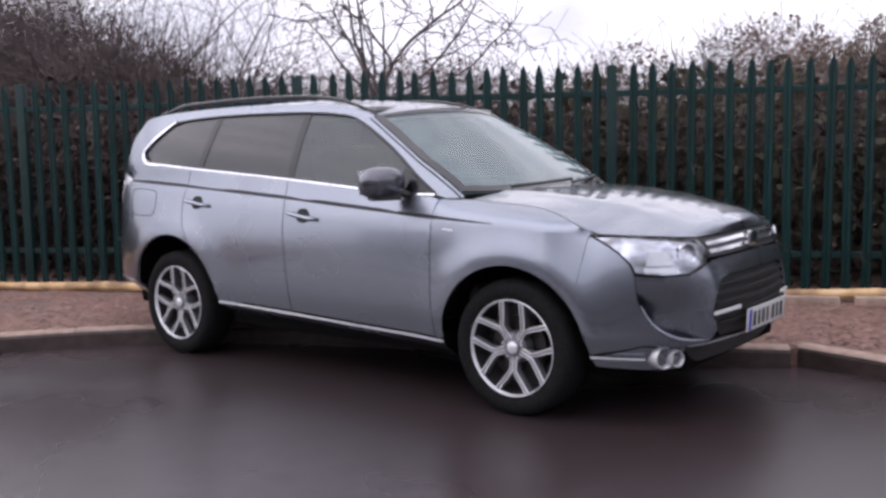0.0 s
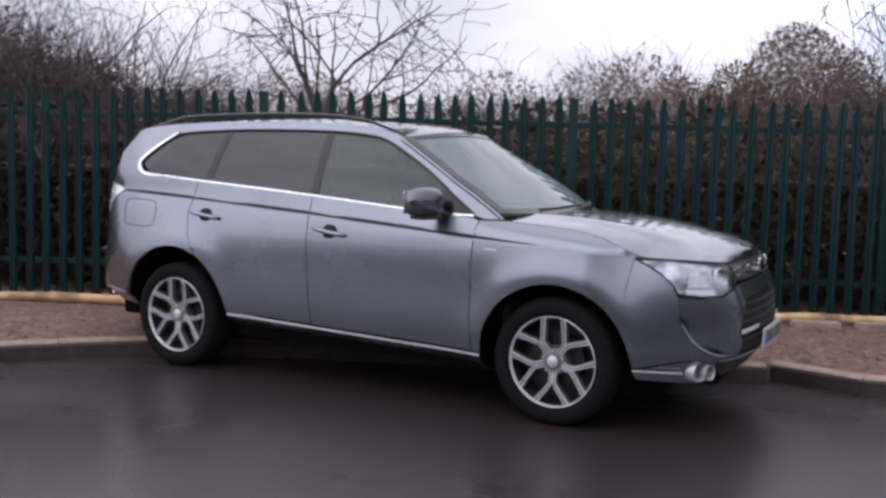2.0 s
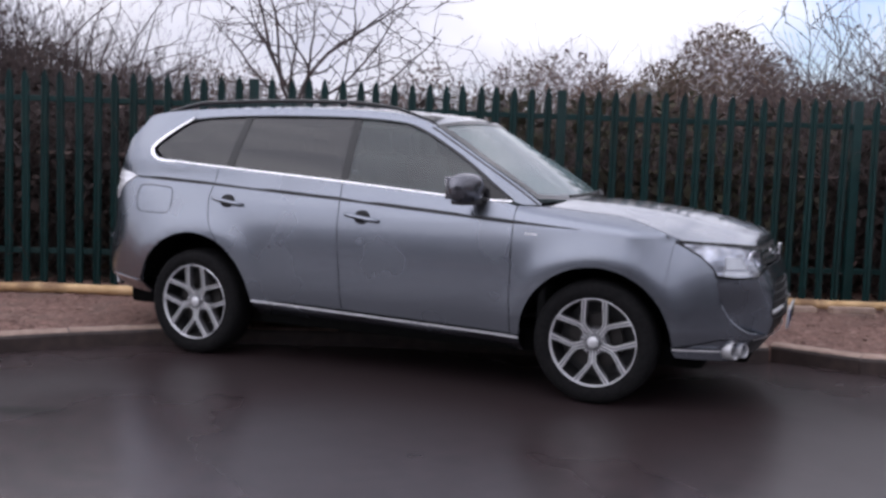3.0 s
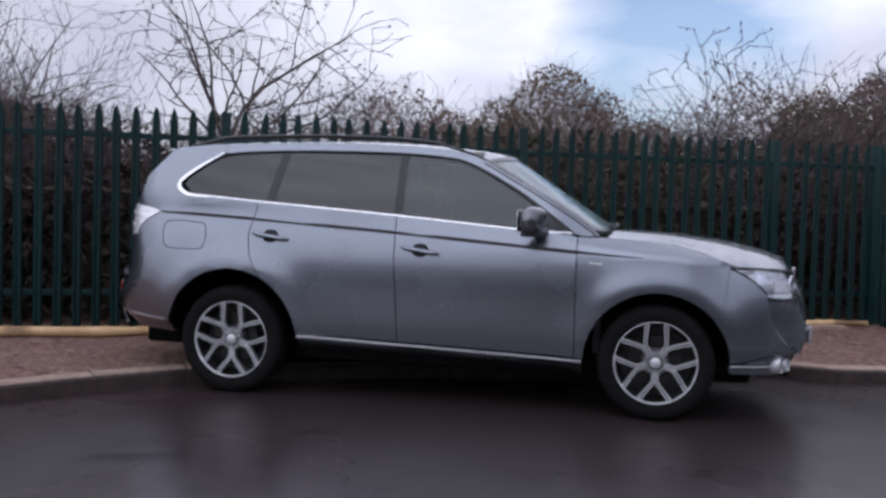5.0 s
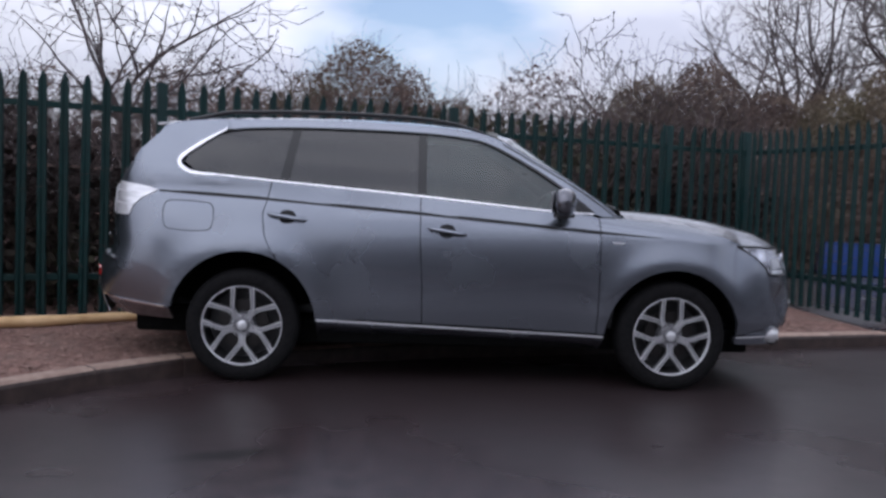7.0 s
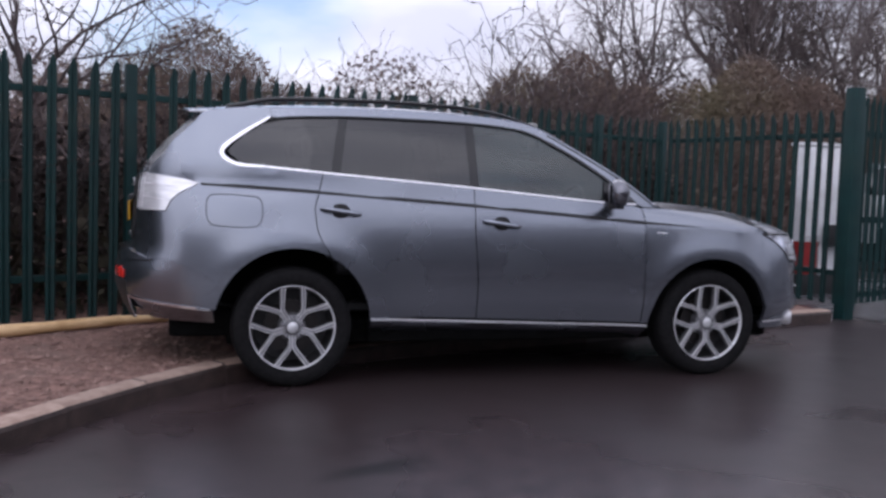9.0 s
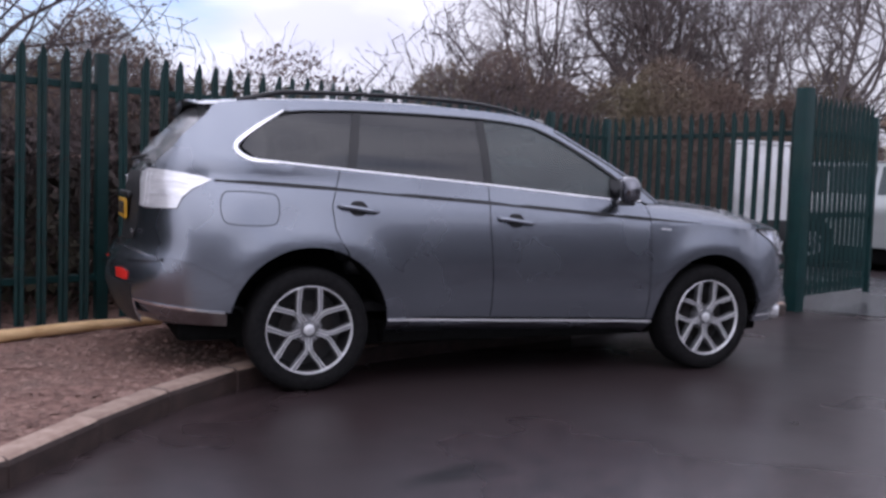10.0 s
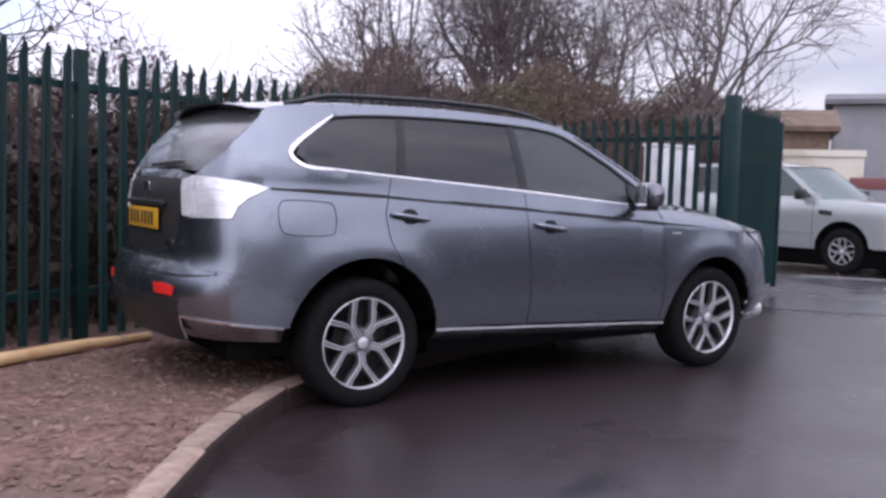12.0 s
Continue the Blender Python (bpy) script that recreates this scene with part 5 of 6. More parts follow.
# ---- palisade fence ----
def pale_mesh(height):
    prof = [(-0.035, 0.0, 0.93), (-0.021, -0.017, 0.972), (0.0, -0.004, 1.0), (0.021, -0.017, 0.972), (0.035, 0.0, 0.93)]
    bm = bmesh.new()
    layers = []
    for back in (0.0, 0.004):
        layers.append([[bm.verts.new((x, y + back, 0.0 if k == 0 else height - (1 - t) * 1.6)) for x, y, t in prof] for k in (0, 1)])
    f, b = layers
    for k in range(4):
        bm.faces.new((f[0][k], f[0][k + 1], f[1][k + 1], f[1][k]))
        bm.faces.new((b[0][k + 1], b[0][k], b[1][k], b[1][k + 1]))
        bm.faces.new((f[1][k], f[1][k + 1], b[1][k + 1], b[1][k]))
    for k in (0, 4):
        bm.faces.new((f[0][k], f[1][k], b[1][k], b[0][k]))
    bmesh.ops.recalc_face_normals(bm, faces=bm.faces[:])
    me = bpy.data.meshes.new("pale")
    bm.to_mesh(me)
    bm.free()
    me.materials.append(FENCE)
    return me


def fence_run(thing, a, b, posts, foot=0.13, top=2.02, pitch=0.153, pales=True):
    """Pales, posts and two rails from a to b in the plan."""
    a, b = np.array(a), np.array(b)
    d = b - a
    n = np.hypot(*d)
    d = d / n
    h = math.degrees(math.atan2(d[1], d[0]))
    me = pale_mesh(top - foot)
    for i in range(int(n / pitch) + 1):
        s = i * pitch
        if any(abs(s - p) < 0.075 for p in posts):
            continue
        q = a + d * s
        share("pale", me, pose(q[0], q[1], foot + rng.uniform(-0.008, 0.008), rng.uniform(-0.5, 0.5), rng.uniform(-0.5, 0.5), h + rng.uniform(-2, 2)), thing)
    for p in posts:
        q = a + d * p
        o = part("post", rounded_box((0.085, 0.06, top - 0.02), 0.006, 2, (0, 0.022, (top - 0.02) / 2)), FENCE, thing, "green steel post")
        o.matrix_basis = pose(q[0], q[1], 0.0, 0, 0, h)
    for z in (foot + 0.30, top - 0.255):
        m = (a + b) / 2
        o = part("rail", rounded_box((n, 0.035, 0.05), 0.004, 1), FENCE, thing, "horizontal steel rail")
        o.matrix_basis = pose(m[0] - 0.03 * d[1] * -1 * -1, m[1] + 0.03 * d[0], z, 0, 0, h)


fence = empty("palisade_fence", "tall dark green steel palisade fence with pointed pales", "fence", kind="structure")
x_start = -14.5
fence_run(fence, (x_start, fence_y(x_start)), CORNER, [((x - x_start) * 1.1158) for x in (-12.15, -9.69, -7.23, -4.77, -2.31, 0.15, 2.61, 3.70)])
side_fence = empty("side_fence", "dark green palisade fence beside the gate", "fence", kind="structure")
fence_run(side_fence, (CORNER[0] + 0.015, CORNER[1] - 0.10), (GATE[0] - 0.015, GATE[1] + 0.1), [])

gate = empty("yard_gate", "open dark green steel palisade gate", "gate")
o = part("gate_post", rounded_box((0.13, 0.13, 2.2), 0.01, 2, (0, 0, 1.1)), FENCE, gate, "square green gate post")
o.matrix_basis = pose(*GATE, 0, 0, 0, 10)
G2 = (5.80, 2.06)
gd = np.array(G2) - np.array(GATE)
gn = np.hypot(*gd)
gd = gd / gn
gh = math.degrees(math.atan2(gd[1], gd[0]))
leaf = pale_mesh(2.02)
for i in range(13):
    q = np.array(GATE) + gd * (0.20 + i * 0.118)
    share("pale", leaf, pose(q[0], q[1], 0.14, 0, 0, gh), gate)
for s in (0.12, gn):
    q = np.array(GATE) + gd * s
    o = part("gate_stile", rounded_box((0.06, 0.06, 1.95), 0.006, 2, (0, 0, 1.06)), FENCE, gate)
    o.matrix_basis = pose(q[0], q[1], 0, 0, 0, gh)
for z in (0.22, 0.95, 1.78):
    q = np.array(GATE) + gd * (gn / 2 + 0.06)
    o = part("gate_rail", rounded_box((gn - 0.1, 0.045, 0.06), 0.005, 1), FENCE, gate)
    o.matrix_basis = pose(q[0] - gd[1] * 0.03, q[1] + gd[0] * 0.03, z, 0, 0, gh)

# ---- planting: bare trees, thickets ----
class Sticks:
    """Gathers tapered three-sided twigs and small leaves into one mesh."""

    def __init__(self):
        self.v, self.f = [], []

    def stick(self, a, b, ra, rb):
        d = b - a
        if d.length < 1e-5:
            return
        p = d.cross(Vector((0.3, 0.5, 0.8))).normalized()
        q = d.cross(p).normalized()
        n = len(self.v)
        for c, r in ((a, ra), (b, rb)):
            for k in range(3):
                t = 2.0944 * k
                self.v.append(c + r * (math.cos(t) * p + math.sin(t) * q))
        for k in range(3):
            self.f.append((n + k, n + (k + 1) % 3, n + 3 + (k + 1) % 3, n + 3 + k))

    def leaf(self, c, s, r):
        a = Vector((r.uniform(-1, 1), r.uniform(-1, 1), r.uniform(-1, 1))).normalized() * s
        b = a.cross(Vector((r.uniform(-1, 1), r.uniform(-1, 1), r.uniform(-1, 1)))).normalized() * s * 0.6
        n = len(self.v)
        self.v += [c - a, c + b, c + a, c - b]
        self.f.append((n, n + 1, n + 2, n + 3))


def grow(st, p, d, length, r, depth, rd, wander=0.35, rise=0.12, thin=0.0025, kids=(2, 4), spread=0.9):
    """A limb in wandering steps, with side limbs."""
    steps = max(2, int(length / 0.16))
    step = length / steps
    for i in range(steps):
        r2 = max(thin, r * (1 - 0.75 * (i + 1) / steps))
        d = (d + Vector((rd.uniform(-1, 1), rd.uniform(-1, 1), rd.uniform(-1, 1))) * wander * 0.5 + Vector((0, 0, rise * 0.3))).normalized()
        q = p + d * step
        st.stick(p, q, r * (1 - 0.75 * i / steps), r2)
        p = q
        if depth > 0 and i > 0 and rd.random() < (kids[0] + kids[1]) / 2 / steps * 1.6:
            side = d.cross(Vector((rd.uniform(-1, 1), rd.uniform(-1, 1), rd.uniform(-1, 1)))).normalized()
            nd = (d * (1.2 - spread * 0.5) + side * spread).normalized()
            grow(st, p, nd, length * rd.uniform(0.45, 0.75) * (1 - 0.4 * i / steps), r2 * 0.75, depth - 1, rd, wander, rise, thin, kids, spread)
    return p


def tree(name, at, stems, height, lab, seed, radius=0.035, depth=3, lean=(0, 0), thin=0.003, fan=0.45, kids=(3, 5), spread=0.9, rise=0.12, trunk=0.0, limbs=(), buds=0):
    t = empty(name, lab, "tree")
    rd = random.Random(seed)
    tr, cr = Sticks(), Sticks()
    base = Vector((*at, 0.05))
    if trunk:
        topv = base + Vector((lean[0] * 0.5, lean[1] * 0.5, trunk))
        tr.stick(base, base.lerp(topv, 0.5) + Vector((0.03, 0.02, 0)), radius * 1.3, radius * 1.1)
        tr.stick(base.lerp(topv, 0.5) + Vector((0.03, 0.02, 0)), topv, radius * 1.1, radius)
        base = topv
    for dx, dy, dz, reach in limbs:
        grow(cr, base, Vector((dx, dy, dz)).normalized(), reach, radius * rd.uniform(0.6, 0.85), depth, rd, 0.42, rise, thin, kids, spread)
    for k in range(stems):
        a = 2 * math.pi * k / stems + rd.uniform(-0.4, 0.4)
        d = Vector((math.cos(a) * fan + lean[0], math.sin(a) * fan + lean[1], 1.0)).normalized()
        grow(cr, base, d, height * rd.uniform(0.7, 1.0), radius * rd.uniform(0.6, 0.9), depth, rd, 0.30, rise, thin, kids, spread)
        if not trunk:
            tr.stick(base - Vector((0, 0, 0.15)), base + d * 0.25, radius, radius * 0.8)
    solid("trunk", tr.v, tr.f, BARK, t, True)
    if buds:
        lf, ends = Sticks(), cr.v[3::6]
        for k in range(buds):
            lf.leaf(Vector(rd.choice(ends)) + Vector((rd.gauss(0, 0.012), rd.gauss(0, 0.012), rd.gauss(0, 0.012))), rd.uniform(0.010, 0.024), rd)
        solid("leaves", lf.v, lf.f, DARKLEAF, t)
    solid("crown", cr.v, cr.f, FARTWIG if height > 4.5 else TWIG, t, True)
    return t


def thicket(name, places, lab, seed, twigs, leaves, mats=(TWIG, DEADLEAF), low=0.0, size=0.035, long=0.5, thin=0.003):
    """Tangled growth: many arching stems and small leaves inside soft mounds (x, y, half-width x, half-width y, height)."""
    rd = random.Random(seed)
    s, lf = Sticks(), Sticks()
    weight = [p[2] * p[3] * p[4] for p in places]
    for k in range(twigs):
        x, y, wx, wy, h = rd.choices(places, weight)[0]
        a, r = rd.uniform(0, 6.283), math.sqrt(rd.random())
        px, py = x + wx * r * math.cos(a), y + wy * r * math.sin(a)
        hh = h * (1 - 0.55 * r ** 2.2) * rd.uniform(0.25, 1.0)
        p = Vector((px, py, max(low, hh - rd.uniform(0.1, 0.5))))
        d = Vector((rd.uniform(-0.7, 0.7), rd.uniform(-0.7, 0.7), rd.uniform(-0.2, 1.0))).normalized()
        n = rd.randint(2, 4)
        rr = rd.uniform(0.004, 0.008)
        for i in range(n):
            d = (d + Vector((rd.uniform(-1, 1), rd.uniform(-1, 1), rd.uniform(-1, 0.7))) * 0.45).normalized()
            q = p + d * rd.uniform(0.5, 1.0) * long / n * 1.6
            s.stick(p, q, max(thin, rr * (1 - i / n)), max(thin, rr * (1 - (i + 1) / n)))
            p = q
    for k in range(leaves):
        x, y, wx, wy, h = rd.choices(places, weight)[0]
        a, r = rd.uniform(0, 6.283), math.sqrt(rd.random())
        hh = h * (1 - 0.6 * r ** 2.2) * (1 - rd.random() ** 1.7 * 0.95)
        lf.leaf(Vector((x + wx * r * math.cos(a), y + wy * r * math.sin(a), max(low, hh - 0.1 + rd.gauss(0, 0.06)))), size * rd.uniform(0.6, 1.5), rd)
    t = tagged(new(name), lab, "undergrowth", kind="stuff")
    solid("stems", s.v, s.f, mats[0], t)
    if leaves:
        solid("leaves", lf.v, lf.f, mats[1], t)
    return t


# undergrowth all along behind the fence, thick below and ragged on top
strip = []
for x in np.arange(-15.0, 3.6, 0.8):
    more = 0.42 * (1 - math.exp(-((x + 2.7) / 1.1) ** 2))       # lower round the thorn tree
    strip.append((float(x), fence_y(float(x), 0.85), 0.75, 0.5, 1.62 + more + 0.25 * noise.noise(Vector((x * 0.7, 1.0, 0)))))
    strip.append((float(x) - 0.3, fence_y(float(x), 2.0), 0.9, 0.8, 1.80 + more + 0.25 * noise.noise(Vector((x * 0.6, 7.0, 0)))))
strip += [(4.05, 4.9, 0.32, 0.5, 1.6), (4.15, 5.7, 0.35, 0.5, 1.9), (4.2, 6.5, 0.35, 0.5, 1.9)] + [(4.8 + 0.9 * k, 10.4 - 0.2 * k, 0.85, 0.5, 2.2) for k in range(6)]
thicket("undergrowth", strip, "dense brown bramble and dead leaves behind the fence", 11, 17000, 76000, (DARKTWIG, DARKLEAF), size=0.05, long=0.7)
tops = [(x, y, wx, wy, h + 0.22 + 0.35 * noise.noise(Vector((x * 0.9, 3.0, 0)))) for x, y, wx, wy, h in strip]
thicket("ragged_stems", tops, "ragged bare stems above the undergrowth", 17, 5200, 12000, (TWIG, BRAMBLE), low=1.3, size=0.018, long=0.55, thin=0.0025)
# tall tangle over the far end of the fence
left = [(-7.4, 2.6, 1.6, 1.2, 3.3), (-9.2, 3.0, 1.8, 1.6, 3.8), (-11.5, 3.5, 2.0, 2.0, 4.2), (-7.4, 5.5, 1.6, 1.5, 2.7), (-14, 4, 2.5, 2.5, 4.5)]
thicket("tall_thicket", left, "tall tangled thicket of bare brown stems", 12, 20000, 16000, (TWIG, MIDLEAF), low=1.0, size=0.036, long=0.9)
thicket("dark_thicket", [(-6.9, 2.2, 1.6, 0.8, 2.6), (-6.2, 2.6, 1.2, 0.9, 2.7), (-5.0, 2.2, 1.1, 0.6, 2.25)], "dense dark thicket close behind the fence", 19, 8000, 15000, (TWIG, MIDLEAF), low=1.0, size=0.03, long=0.9)
# clipped-looking brown dome far behind the fence
thicket("round_bush", [(-1.4, 25.2, 2.5, 1.8, 6.1), (-3.2, 25.0, 1.6, 1.5, 5.0), (0.3, 24.9, 1.3, 1.4, 5.2), (1.6, 25.4, 2.2, 1.6, 4.3), (-5.0, 25.4, 2.6, 1.7, 4.5)], "large rounded bush of brown twigs", 13, 14000, 34000, (BRAMBLE, DEADLEAF), low=0.8, size=0.055, long=0.7, thin=0.005)
far = [(x, 30 + 3 * math.sin(x), 3.2, 2.5, 5.2 + 0.8 * math.sin(x * 1.7)) for x in np.arange(-40.0, 8.0, 3.0)]
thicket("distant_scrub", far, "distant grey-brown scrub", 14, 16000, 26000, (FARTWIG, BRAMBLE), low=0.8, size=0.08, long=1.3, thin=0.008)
# brown hedge beyond the corner
hedge = [(4.2 + 1.05 * k, 10.8 - 0.28 * k, 1.2, 1.4, 3.45 + 0.35 * math.sin(k * 1.9)) for k in range(8)]
hedge += [(4.0 + 0.9 * k, 6.6 + 0.1 * k, 0.8, 0.8, 2.3 + 0.25 * math.sin(k * 2.4)) for k in range(1)]
thicket("brown_hedge", hedge, "broad russet-brown hedge beyond the fence corner", 15, 20000, 300000, (BRAMBLE, DEADLEAF), low=0.1, size=0.024, long=0.6, thin=0.004)
thicket("bramble_arch", [(2.9, 6.4, 1.7, 1.0, 2.9), (4.2, 6.9, 1.0, 0.9, 2.6)], "arching bare bramble stems behind the fence", 16, 2600, 1500, (TWIG, EVERGREEN), low=1.0, size=0.02, long=1.1)

tree("bare_tree", (-3.25, 3.4), 0, 1.9, "bare many-stemmed thorn tree standing behind the fence", 21, radius=0.036, depth=3, trunk=1.75, thin=0.0052, kids=(3, 5), spread=1.0, rise=0.03, buds=420,
     limbs=((0.95, 0.15, 0.36, 2.0), (0.62, 0.1, 0.75, 1.9), (0.25, 0.1, 1.0, 2.0), (-0.10, -0.1, 1.0, 2.1), (-0.38, 0.1, 0.95, 1.9), (-0.75, 0.0, 0.62, 1.5), (0.70, -0.45, 0.5, 1.5), (-0.3, -0.5, 0.8, 1.4)))
tree("bare_shrub", (-8.3, 3.2), 5, 3.4, "bare branching shrub above the thicket", 22, radius=0.04, depth=3, fan=0.5, trunk=1.0)
tree("bare_shrub", (-6.3, 3.6), 5, 2.6, "slim bare shrub behind the fence", 23, radius=0.03, depth=3, fan=0.4, trunk=1.0)
tree("bare_shrub", (3.1, 6.3), 6, 2.2, "bare bramble-like shrub behind the fence corner", 24, radius=0.024, depth=3, fan=0.8, trunk=1.0, rise=0.02, thin=0.007, buds=900)
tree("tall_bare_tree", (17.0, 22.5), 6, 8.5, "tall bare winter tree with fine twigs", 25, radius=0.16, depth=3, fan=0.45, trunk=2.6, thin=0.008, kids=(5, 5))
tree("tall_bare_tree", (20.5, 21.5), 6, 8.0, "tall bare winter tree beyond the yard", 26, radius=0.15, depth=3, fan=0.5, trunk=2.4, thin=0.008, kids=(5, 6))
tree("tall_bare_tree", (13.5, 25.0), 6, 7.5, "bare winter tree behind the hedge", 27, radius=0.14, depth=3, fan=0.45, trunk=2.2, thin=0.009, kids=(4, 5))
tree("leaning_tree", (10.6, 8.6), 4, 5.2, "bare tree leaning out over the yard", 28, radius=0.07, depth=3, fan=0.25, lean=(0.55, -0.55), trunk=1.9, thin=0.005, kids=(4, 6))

# ---- beyond the gate: silver car, cabinet, bins, buildings ----
def build_suv(at, heading):
    """A boxy estate car: lower sides with arches, bonnet, screen, roof, windows, lamps, mirrors, wheels."""
    suv = empty("silver_car", "silver off-road estate car parked beyond the gate", "car")
    suv.matrix_basis = pose(at[0], at[1], 0, 0, 0, heading)

    def side(x, z, out=0.0):
        y = 0.935 - 0.03 * smooth((0.5 - z) / 0.25) - 0.05 * smooth((z - 0.95) / 0.2) - max(0.0, z - 1.1) * 0.26
        y -= 0.16 * smooth((x - 1.9) / 0.35) ** 1.5 + 0.10 * smooth((-1.95 - x) / 0.3)
        return np.array((x, -(y + out), z))

    def put(name, outline, mat, label="", out=0.0, thick=0.014):
        return both(name, mapped(outline, lambda u, v: side(u, v, out), 0.12, thick, towards_middle), mat, suv, label)

    def ring(x, a0, a1):
        return [(x + 0.43 * math.cos(radians(a0 + (a1 - a0) * i / 12)), 0.38 + 0.43 * math.sin(radians(a0 + (a1 - a0) * i / 12))) for i in range(13)]

    put("body_side", [(-0.9, 0.36), (0.9, 0.36)] + ring(1.33, 180, 5) + [(1.85, 0.40), (2.18, 0.42), (2.24, 0.75), (2.20, 0.98), (1.9, 1.06), (0.95, 1.12), (-2.1, 1.16), (-2.2, 1.0), (-2.2, 0.42), (-1.85, 0.40)] + ring(-1.33, 175, 0), SILVER, "silver body side")
    put("door_gap", [(0.845, 0.42), (0.845, 1.10), (0.853, 1.10), (0.853, 0.42)], SEAM, out=0.002, thick=0)
    put("door_gap", [(-0.25, 0.42), (-0.25, 1.12), (-0.242, 1.12), (-0.242, 0.42)], SEAM, out=0.002, thick=0)
    put("rub_strip", [(-0.85, 0.60), (0.84, 0.60), (0.84, 0.63), (-0.85, 0.63)], SILVER, out=0.012, thick=0.012)
    put("wing_vent", [(0.95, 0.90), (1.16, 0.88), (1.16, 0.95), (0.95, 0.97)], TRIM, "black wing vent", out=0.004, thick=0.004)
    put("upper_side", [(0.98, 1.122), (0.25, 1.66), (-2.0, 1.70), (-2.15, 1.162)], SILVER, "silver pillars", out=0.0)
    put("side_glass", [(0.80, 1.16), (0.22, 1.60), (-0.22, 1.61), (-0.22, 1.17)], PANE, "side window", out=0.006, thick=0)
    put("side_glass", [(-0.30, 1.17), (-0.30, 1.61), (-1.10, 1.62), (-1.10, 1.18)], PANE, "side window", out=0.006, thick=0)
    put("side_glass", [(-1.18, 1.18), (-1.18, 1.62), (-1.90, 1.63), (-2.0, 1.19)], TINT, "side window", out=0.006, thick=0)
    def loft(name, line, mat, label="", crown=0.03):
        bm = bmesh.new()
        rows = []
        for x, z, w in line:
            rows.append([bm.verts.new((x - 0.10 * (abs(t) ** 2), w * t, z - crown * t * t)) for t in np.linspace(-1, 1, 13)])
        for a, b in zip(rows, rows[1:]):
            for k in range(12):
                bm.faces.new((a[k], a[k + 1], b[k + 1], b[k]))
        outward(bm)
        part(name, bm, mat, suv, label, sharp=60)
    loft("bonnet", [(2.28, 0.98, 0.76), (2.2, 1.04, 0.80), (1.9, 1.09, 0.86), (1.4, 1.12, 0.87), (1.05, 1.15, 0.88)], SILVER, "silver bonnet")
    loft("windscreen", [(1.07, 1.15, 0.86), (0.75, 1.40, 0.81), (0.42, 1.64, 0.76)], SCREEN, "windscreen")
    loft("roof", [(0.42, 1.655, 0.78), (0.1, 1.70, 0.78), (-0.8, 1.735, 0.78), (-1.7, 1.73, 0.78), (-2.05, 1.70, 0.76)], SILVER, "silver roof")
    loft("nose", [(2.29, 0.98, 0.75), (2.36, 0.80, 0.76), (2.37, 0.5, 0.76), (2.28, 0.36, 0.74)], SILVER, "silver nose")
    loft("tail", [(-2.0, 1.70, 0.76), (-2.12, 1.2, 0.82), (-2.16, 0.8, 0.84), (-2.14, 0.4, 0.84)], SILVER, "silver tail", 0.0)
    put("head_lamp", [(1.98, 0.84), (2.0, 0.98), (2.22, 0.96), (2.24, 0.82)], CLEARTAIL, "clear headlamp", out=0.006, thick=0.01)
    # Floor box reaches lower than a real pan, standing in for under-car shade.
    part("floor_shade_box", rounded_box((4.1, 1.72, 0.40), 0.05, 2, (0, 0, 0.30)), ARCHBLACK, suv)
    part("dash", rounded_box((0.4, 1.5, 0.3), 0.08, 2, (0.75, 0, 0.98)), CABIN, suv)
    for y in (-0.38, 0.38):
        part("seat", rounded_box((0.5, 0.5, 0.8), 0.08, 3, (-0.15, y, 0.95)), SEATCLOTH, suv)
    for s in (1, -1):
        bm = rounded_box((0.13, 0.22, 0.17), 0.05, 3, (0.70, -1.05, 1.20))
        part("door_mirror", bm if s > 0 else mirrored(bm), TRIM, suv, "black door mirror")
        for hx in (1.33, -1.33):
            bm = lathe([(0.43, -0.92), (0.435, -0.80), (0.44, -0.6), (0.0, -0.6)], 30, (10, 170))
            bmesh.ops.translate(bm, verts=bm.verts[:], vec=(hx, 0, 0.38))
            part("arch_liner", bm if s > 0 else mirrored(bm), SEAM, suv)
    w = build_wheel(suv, k=0.82)
    w.matrix_basis = pose(1.33, -0.80, 0.347)
    copy_thing(w, pose(-1.33, -0.80, 0.347))
    copy_thing(w, pose(1.33, 0.80, 0.347, 0, 0, 180))
    copy_thing(w, pose(-1.33, 0.80, 0.347, 0, 0, 180))
    return suv


SUV_TURN = -82.0
_h = radians(SUV_TURN)
_hub = np.array((9.30, 3.53))
_mid = _hub - np.array((math.cos(_h), math.sin(_h))) * 1.33 + np.array((-math.sin(_h), math.cos(_h))) * 0.88
build_suv(_mid, SUV_TURN)

cab = empty("white_cabinet", "tall white steel cabinet with a red lower panel, behind the fence", "cabinet")
cab.matrix_basis = pose(5.43, 3.46, 0, 0, 0, 2)
part("cabinet_body", rounded_box((0.70, 0.24, 1.14), 0.02, 2, (0, 0, 1.19)), WHITEPAINT, cab, "white cabinet body")
part("cabinet_lid", rounded_box((0.74, 0.28, 0.04), 0.012, 2, (0, 0, 1.765)), WHITEPAINT, cab)
part("cabinet_base", rounded_box((0.22, 0.22, 0.40), 0.02, 2, (-0.22, 0, 0.43)), REDPAINT, cab, "red lower panel")
part("cabinet_side", rounded_box((0.42, 0.22, 0.40), 0.02, 2, (0.12, 0, 0.43)), WHITEPAINT, cab)
part("cabinet_box", rounded_box((0.40, 0.10, 0.26), 0.02, 2, (0.12, -0.18, 0.70)), TRIM, cab, "black box on the cabinet")
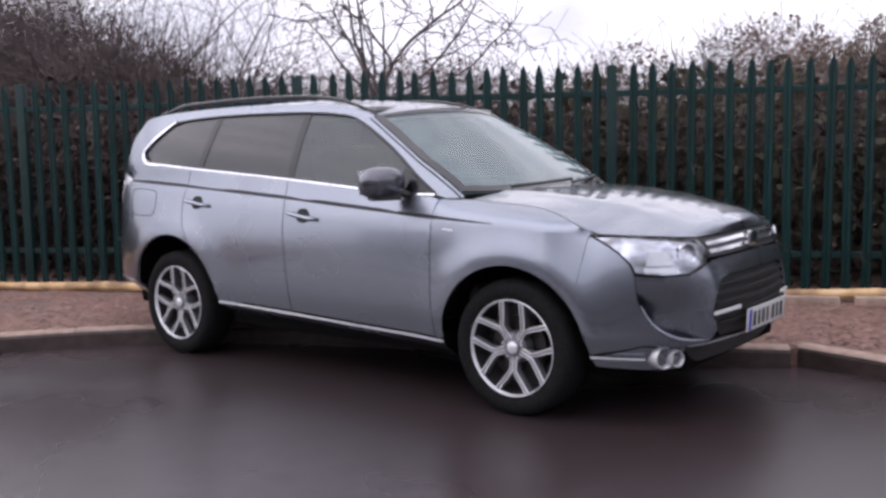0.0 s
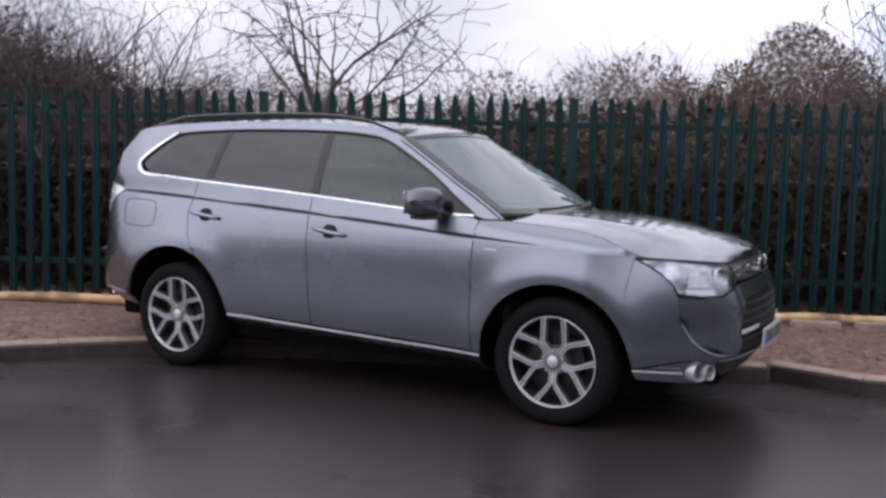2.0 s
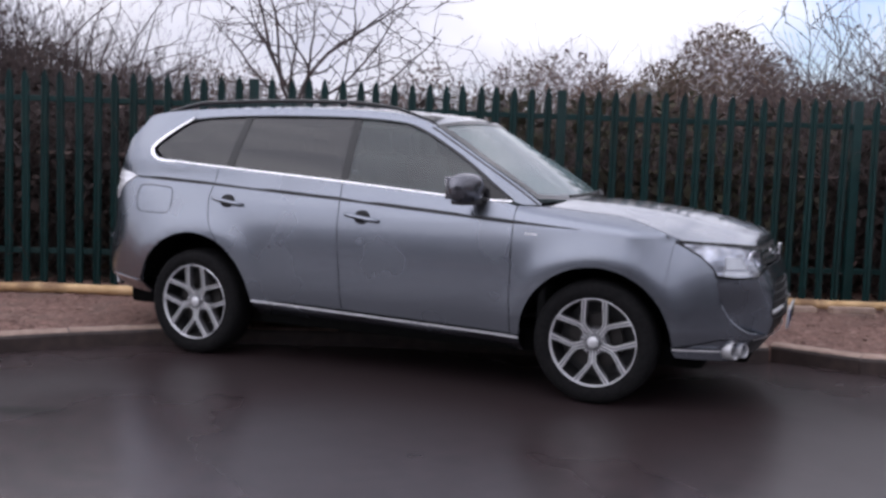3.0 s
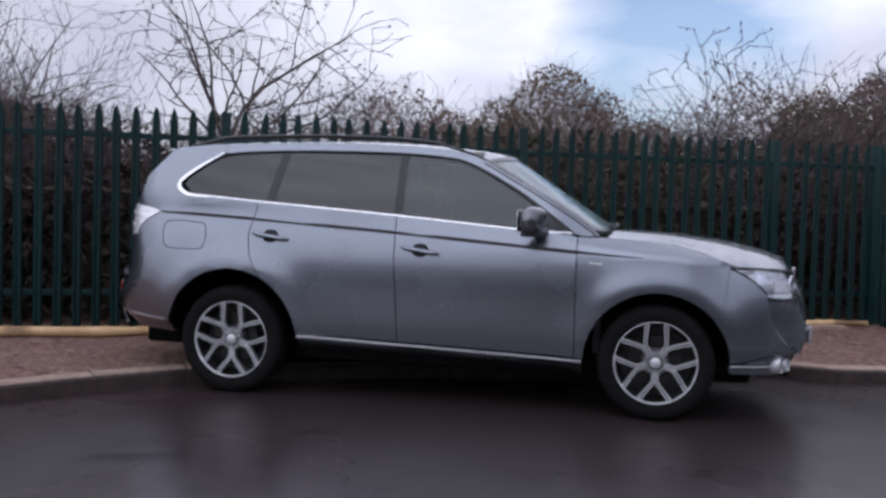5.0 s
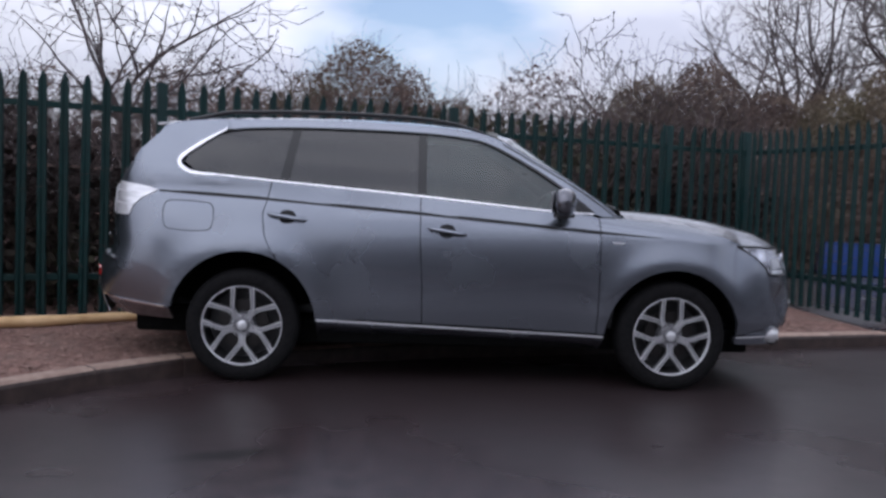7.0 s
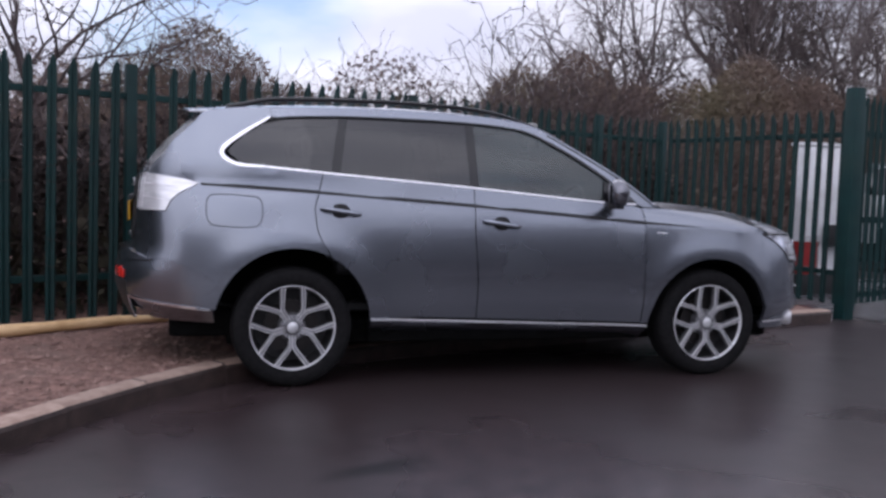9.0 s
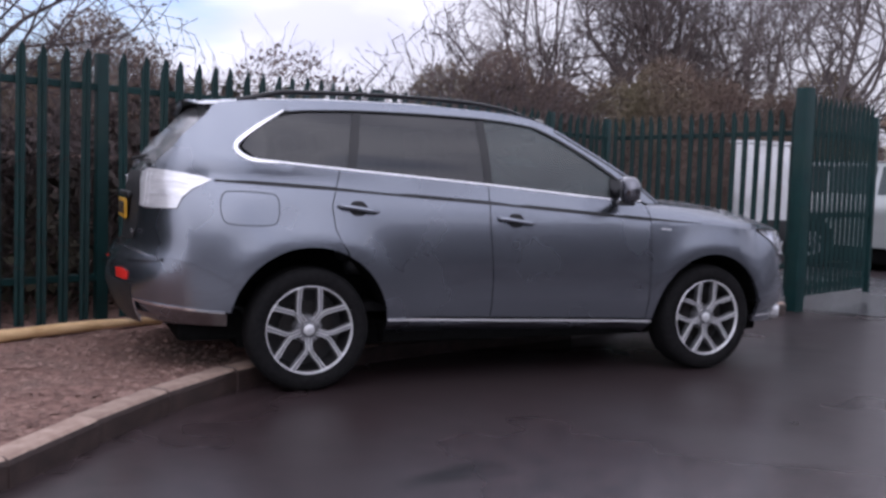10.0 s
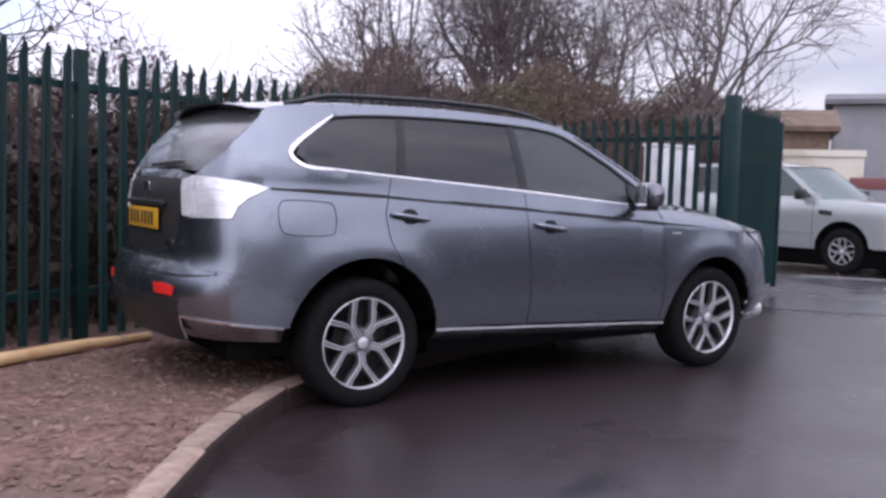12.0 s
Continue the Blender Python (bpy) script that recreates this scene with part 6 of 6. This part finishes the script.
part("cabinet_plinth", rounded_box((0.62, 0.2, 0.24), 0.01, 2, (0, 0, 0.12)), TRIM, cab)
for s in (-0.175, 0.175):
    part("cabinet_door", rounded_box((0.33, 0.02, 1.04), 0.008, 2, (s, -0.126, 1.19)), WHITEPAINT, cab)

crate = empty("blue_crate", "low blue plastic crate on the far yard", "crate")
crate.matrix_basis = pose(7.42, 8.9, 0, 0, 0, -8)
part("crate_floor", rounded_box((1.2, 0.80, 0.04), 0.01, 1, (0, 0, 0.05)), BLUEPAINT, crate)
for s in (-1, 1):
    part("crate_side", rounded_box((1.2, 0.035, 0.50), 0.01, 2, (0, s * 0.38, 0.29)), BLUEPAINT, crate)
    part("crate_end", rounded_box((0.035, 0.72, 0.50), 0.01, 2, (s * 0.58, 0, 0.29)), BLUEPAINT, crate)
    part("crate_rim", rounded_box((1.22, 0.06, 0.04), 0.012, 2, (0, s * 0.385, 0.55)), BLUEPAINT, crate)

# paler concrete beyond the gate; sky sheen on wet ground is put into its colour
bm = bmesh.new()
bm.faces.new([bm.verts.new((x, y, 0.004)) for x, y in ((4.42, 1.30), (4.22, 3.4), (4.8, 9.2), (8.3, 9.4), (6.9, 5.6), (10.28, 1.1), (17.0, -6.9), (14.0, -9.5), (8.8, -5.2), (6.6, -1.4))])
bmesh.ops.triangulate(bm, faces=bm.faces[:])
tagged(part("yard_concrete", bm, SHEENCONCRETE, None), "grey wet concrete of the yard beyond the gate, toned up for sky sheen", "concrete", kind="structure")


def low_building(name, lab, centre, size, turn, wall, roof, ridge=0.0, windows=0, band=None):
    """A plain shed or house: walls, pitched or flat roof with eaves, windows with frames."""
    b = empty(name, lab, "building")
    b.matrix_basis = pose(*centre, 0, 0, 0, turn)
    w, d, h = size
    part("wall", rounded_box((w, d, h), 0.02, 1, (0, 0, h / 2)), wall, b)
    bm = bmesh.new()
    e = 0.25 if ridge else 0.04
    pts = [(-w / 2 - e, -d / 2 - e, h), (w / 2 + e, -d / 2 - e, h), (w / 2 + e, d / 2 + e, h), (-w / 2 - e, d / 2 + e, h)]
    lo = [bm.verts.new(p) for p in pts]
    up = [bm.verts.new((x, y, z + 0.14)) for x, y, z in pts]
    bm.faces.new(lo[::-1])
    for k in range(4):
        bm.faces.new((lo[k], lo[(k + 1) % 4], up[(k + 1) % 4], up[k]))
    if ridge:
        r0, r1 = bm.verts.new((-w / 2 - e, 0, h + ridge)), bm.verts.new((w / 2 + e, 0, h + ridge))
        bm.faces.new((up[0], up[1], r1, r0)), bm.faces.new((up[2], up[3], r0, r1)), bm.faces.new((up[1], up[2], r1)), bm.faces.new((up[3], up[0], r0))
    else:
        bm.faces.new(up)
    bmesh.ops.recalc_face_normals(bm, faces=bm.faces[:])
    part("roof", bm, roof, b, flat=True)
    for k in range(windows):
        x = -w / 2 + (k + 0.5) * w / windows
        wf = part("window", rounded_box((1.1, 0.06, 0.9), 0.01, 1, (x, -d / 2 - 0.01, h * 0.62)), WHITEPAINT, b)
        part("pane", rounded_box((0.96, 0.02, 0.76), 0.004, 1, (x, -d / 2 - 0.045, h * 0.62)), GLOSSBLACK, wf)
    if band:
        part("fascia", rounded_box((w + 0.1, 0.06, 0.18), 0.01, 1, (0, -d / 2 - 0.05, band)), REDPAINT, b)
    return b


low_building("cream_building", "low cream-rendered outbuilding beyond the yard", (14.45, 9.45), (4.6, 3.4, 2.0), -54.5, CREAM, CREAM)
low_building("brown_building", "brown brick building with an orange-brown pitched roof", (20.0, 13.0), (2.5, 4.0, 2.9), -52, BRICKWALL, ROOFTILE, ridge=0.75, windows=2)
low_building("grey_building", "large grey clad shed beyond the road", (32.7, 9.2), (18.0, 12.0, 4.0), -55, GREYCLAD, SLATE, ridge=0.9, band=None)
rail = empty("red_barrier", "long faded red barrier rail beyond the parked car", "barrier")
rail.matrix_basis = pose(14.6, 2.0, 0, 0, 0, -62)
part("barrier_rail", rounded_box((7.7, 0.06, 0.22), 0.015, 2, (-0.35, 0, 1.43)), FADEDRED, rail)
part("barrier_panel", rounded_box((7.7, 0.05, 1.2), 0.01, 1, (-0.35, 0, 0.71)), GREYCLAD, rail)
for k in range(5):
    part("barrier_post", rounded_box((0.08, 0.08, 1.45), 0.01, 1, (-4.1 + 1.8 * k, 0.08, 0.725)), GREYCLAD, rail)
line = tagged(part("road_line", rounded_box((6.0, 0.07, 0.012), 0.002, 1, (0, 0, 0.004)), ROADPAINT, None), "worn white line on the yard tarmac", "road line", kind="structure")
line.matrix_basis = pose(10.2, 1.2, 0, 0, 0, -50)


# the far side of the yard, behind the walk: unseen, shaped for the car's reflections
# Added out of view to darken what the lower doors mirror.
low_building("unseen_warehouse", "unseen long grey warehouse added across the yard for reflections", (-6.0, -34.0), (40.0, 9.0, 4.6), 180, GREYCLAD, GREYCLAD, ridge=1.6, windows=7)
# Gable known from a window reflection; stretched to darken what the car mirrors.
low_building("grey_warehouse", "dark grey clad warehouse across the yard", (11.5, -18.0), (23.0, 10.0, 4.3), 203, SLATE, SLATE, ridge=1.1, windows=6)
# Invented shed out of view, there for what the car's nose mirrors.
low_building("unseen_shed", "unseen low grey shed added for reflections in the car", (18.5, -7.0), (9.0, 6.0, 2.7), -70, GREYCLAD, GREYCLAD, ridge=0.8, windows=3)
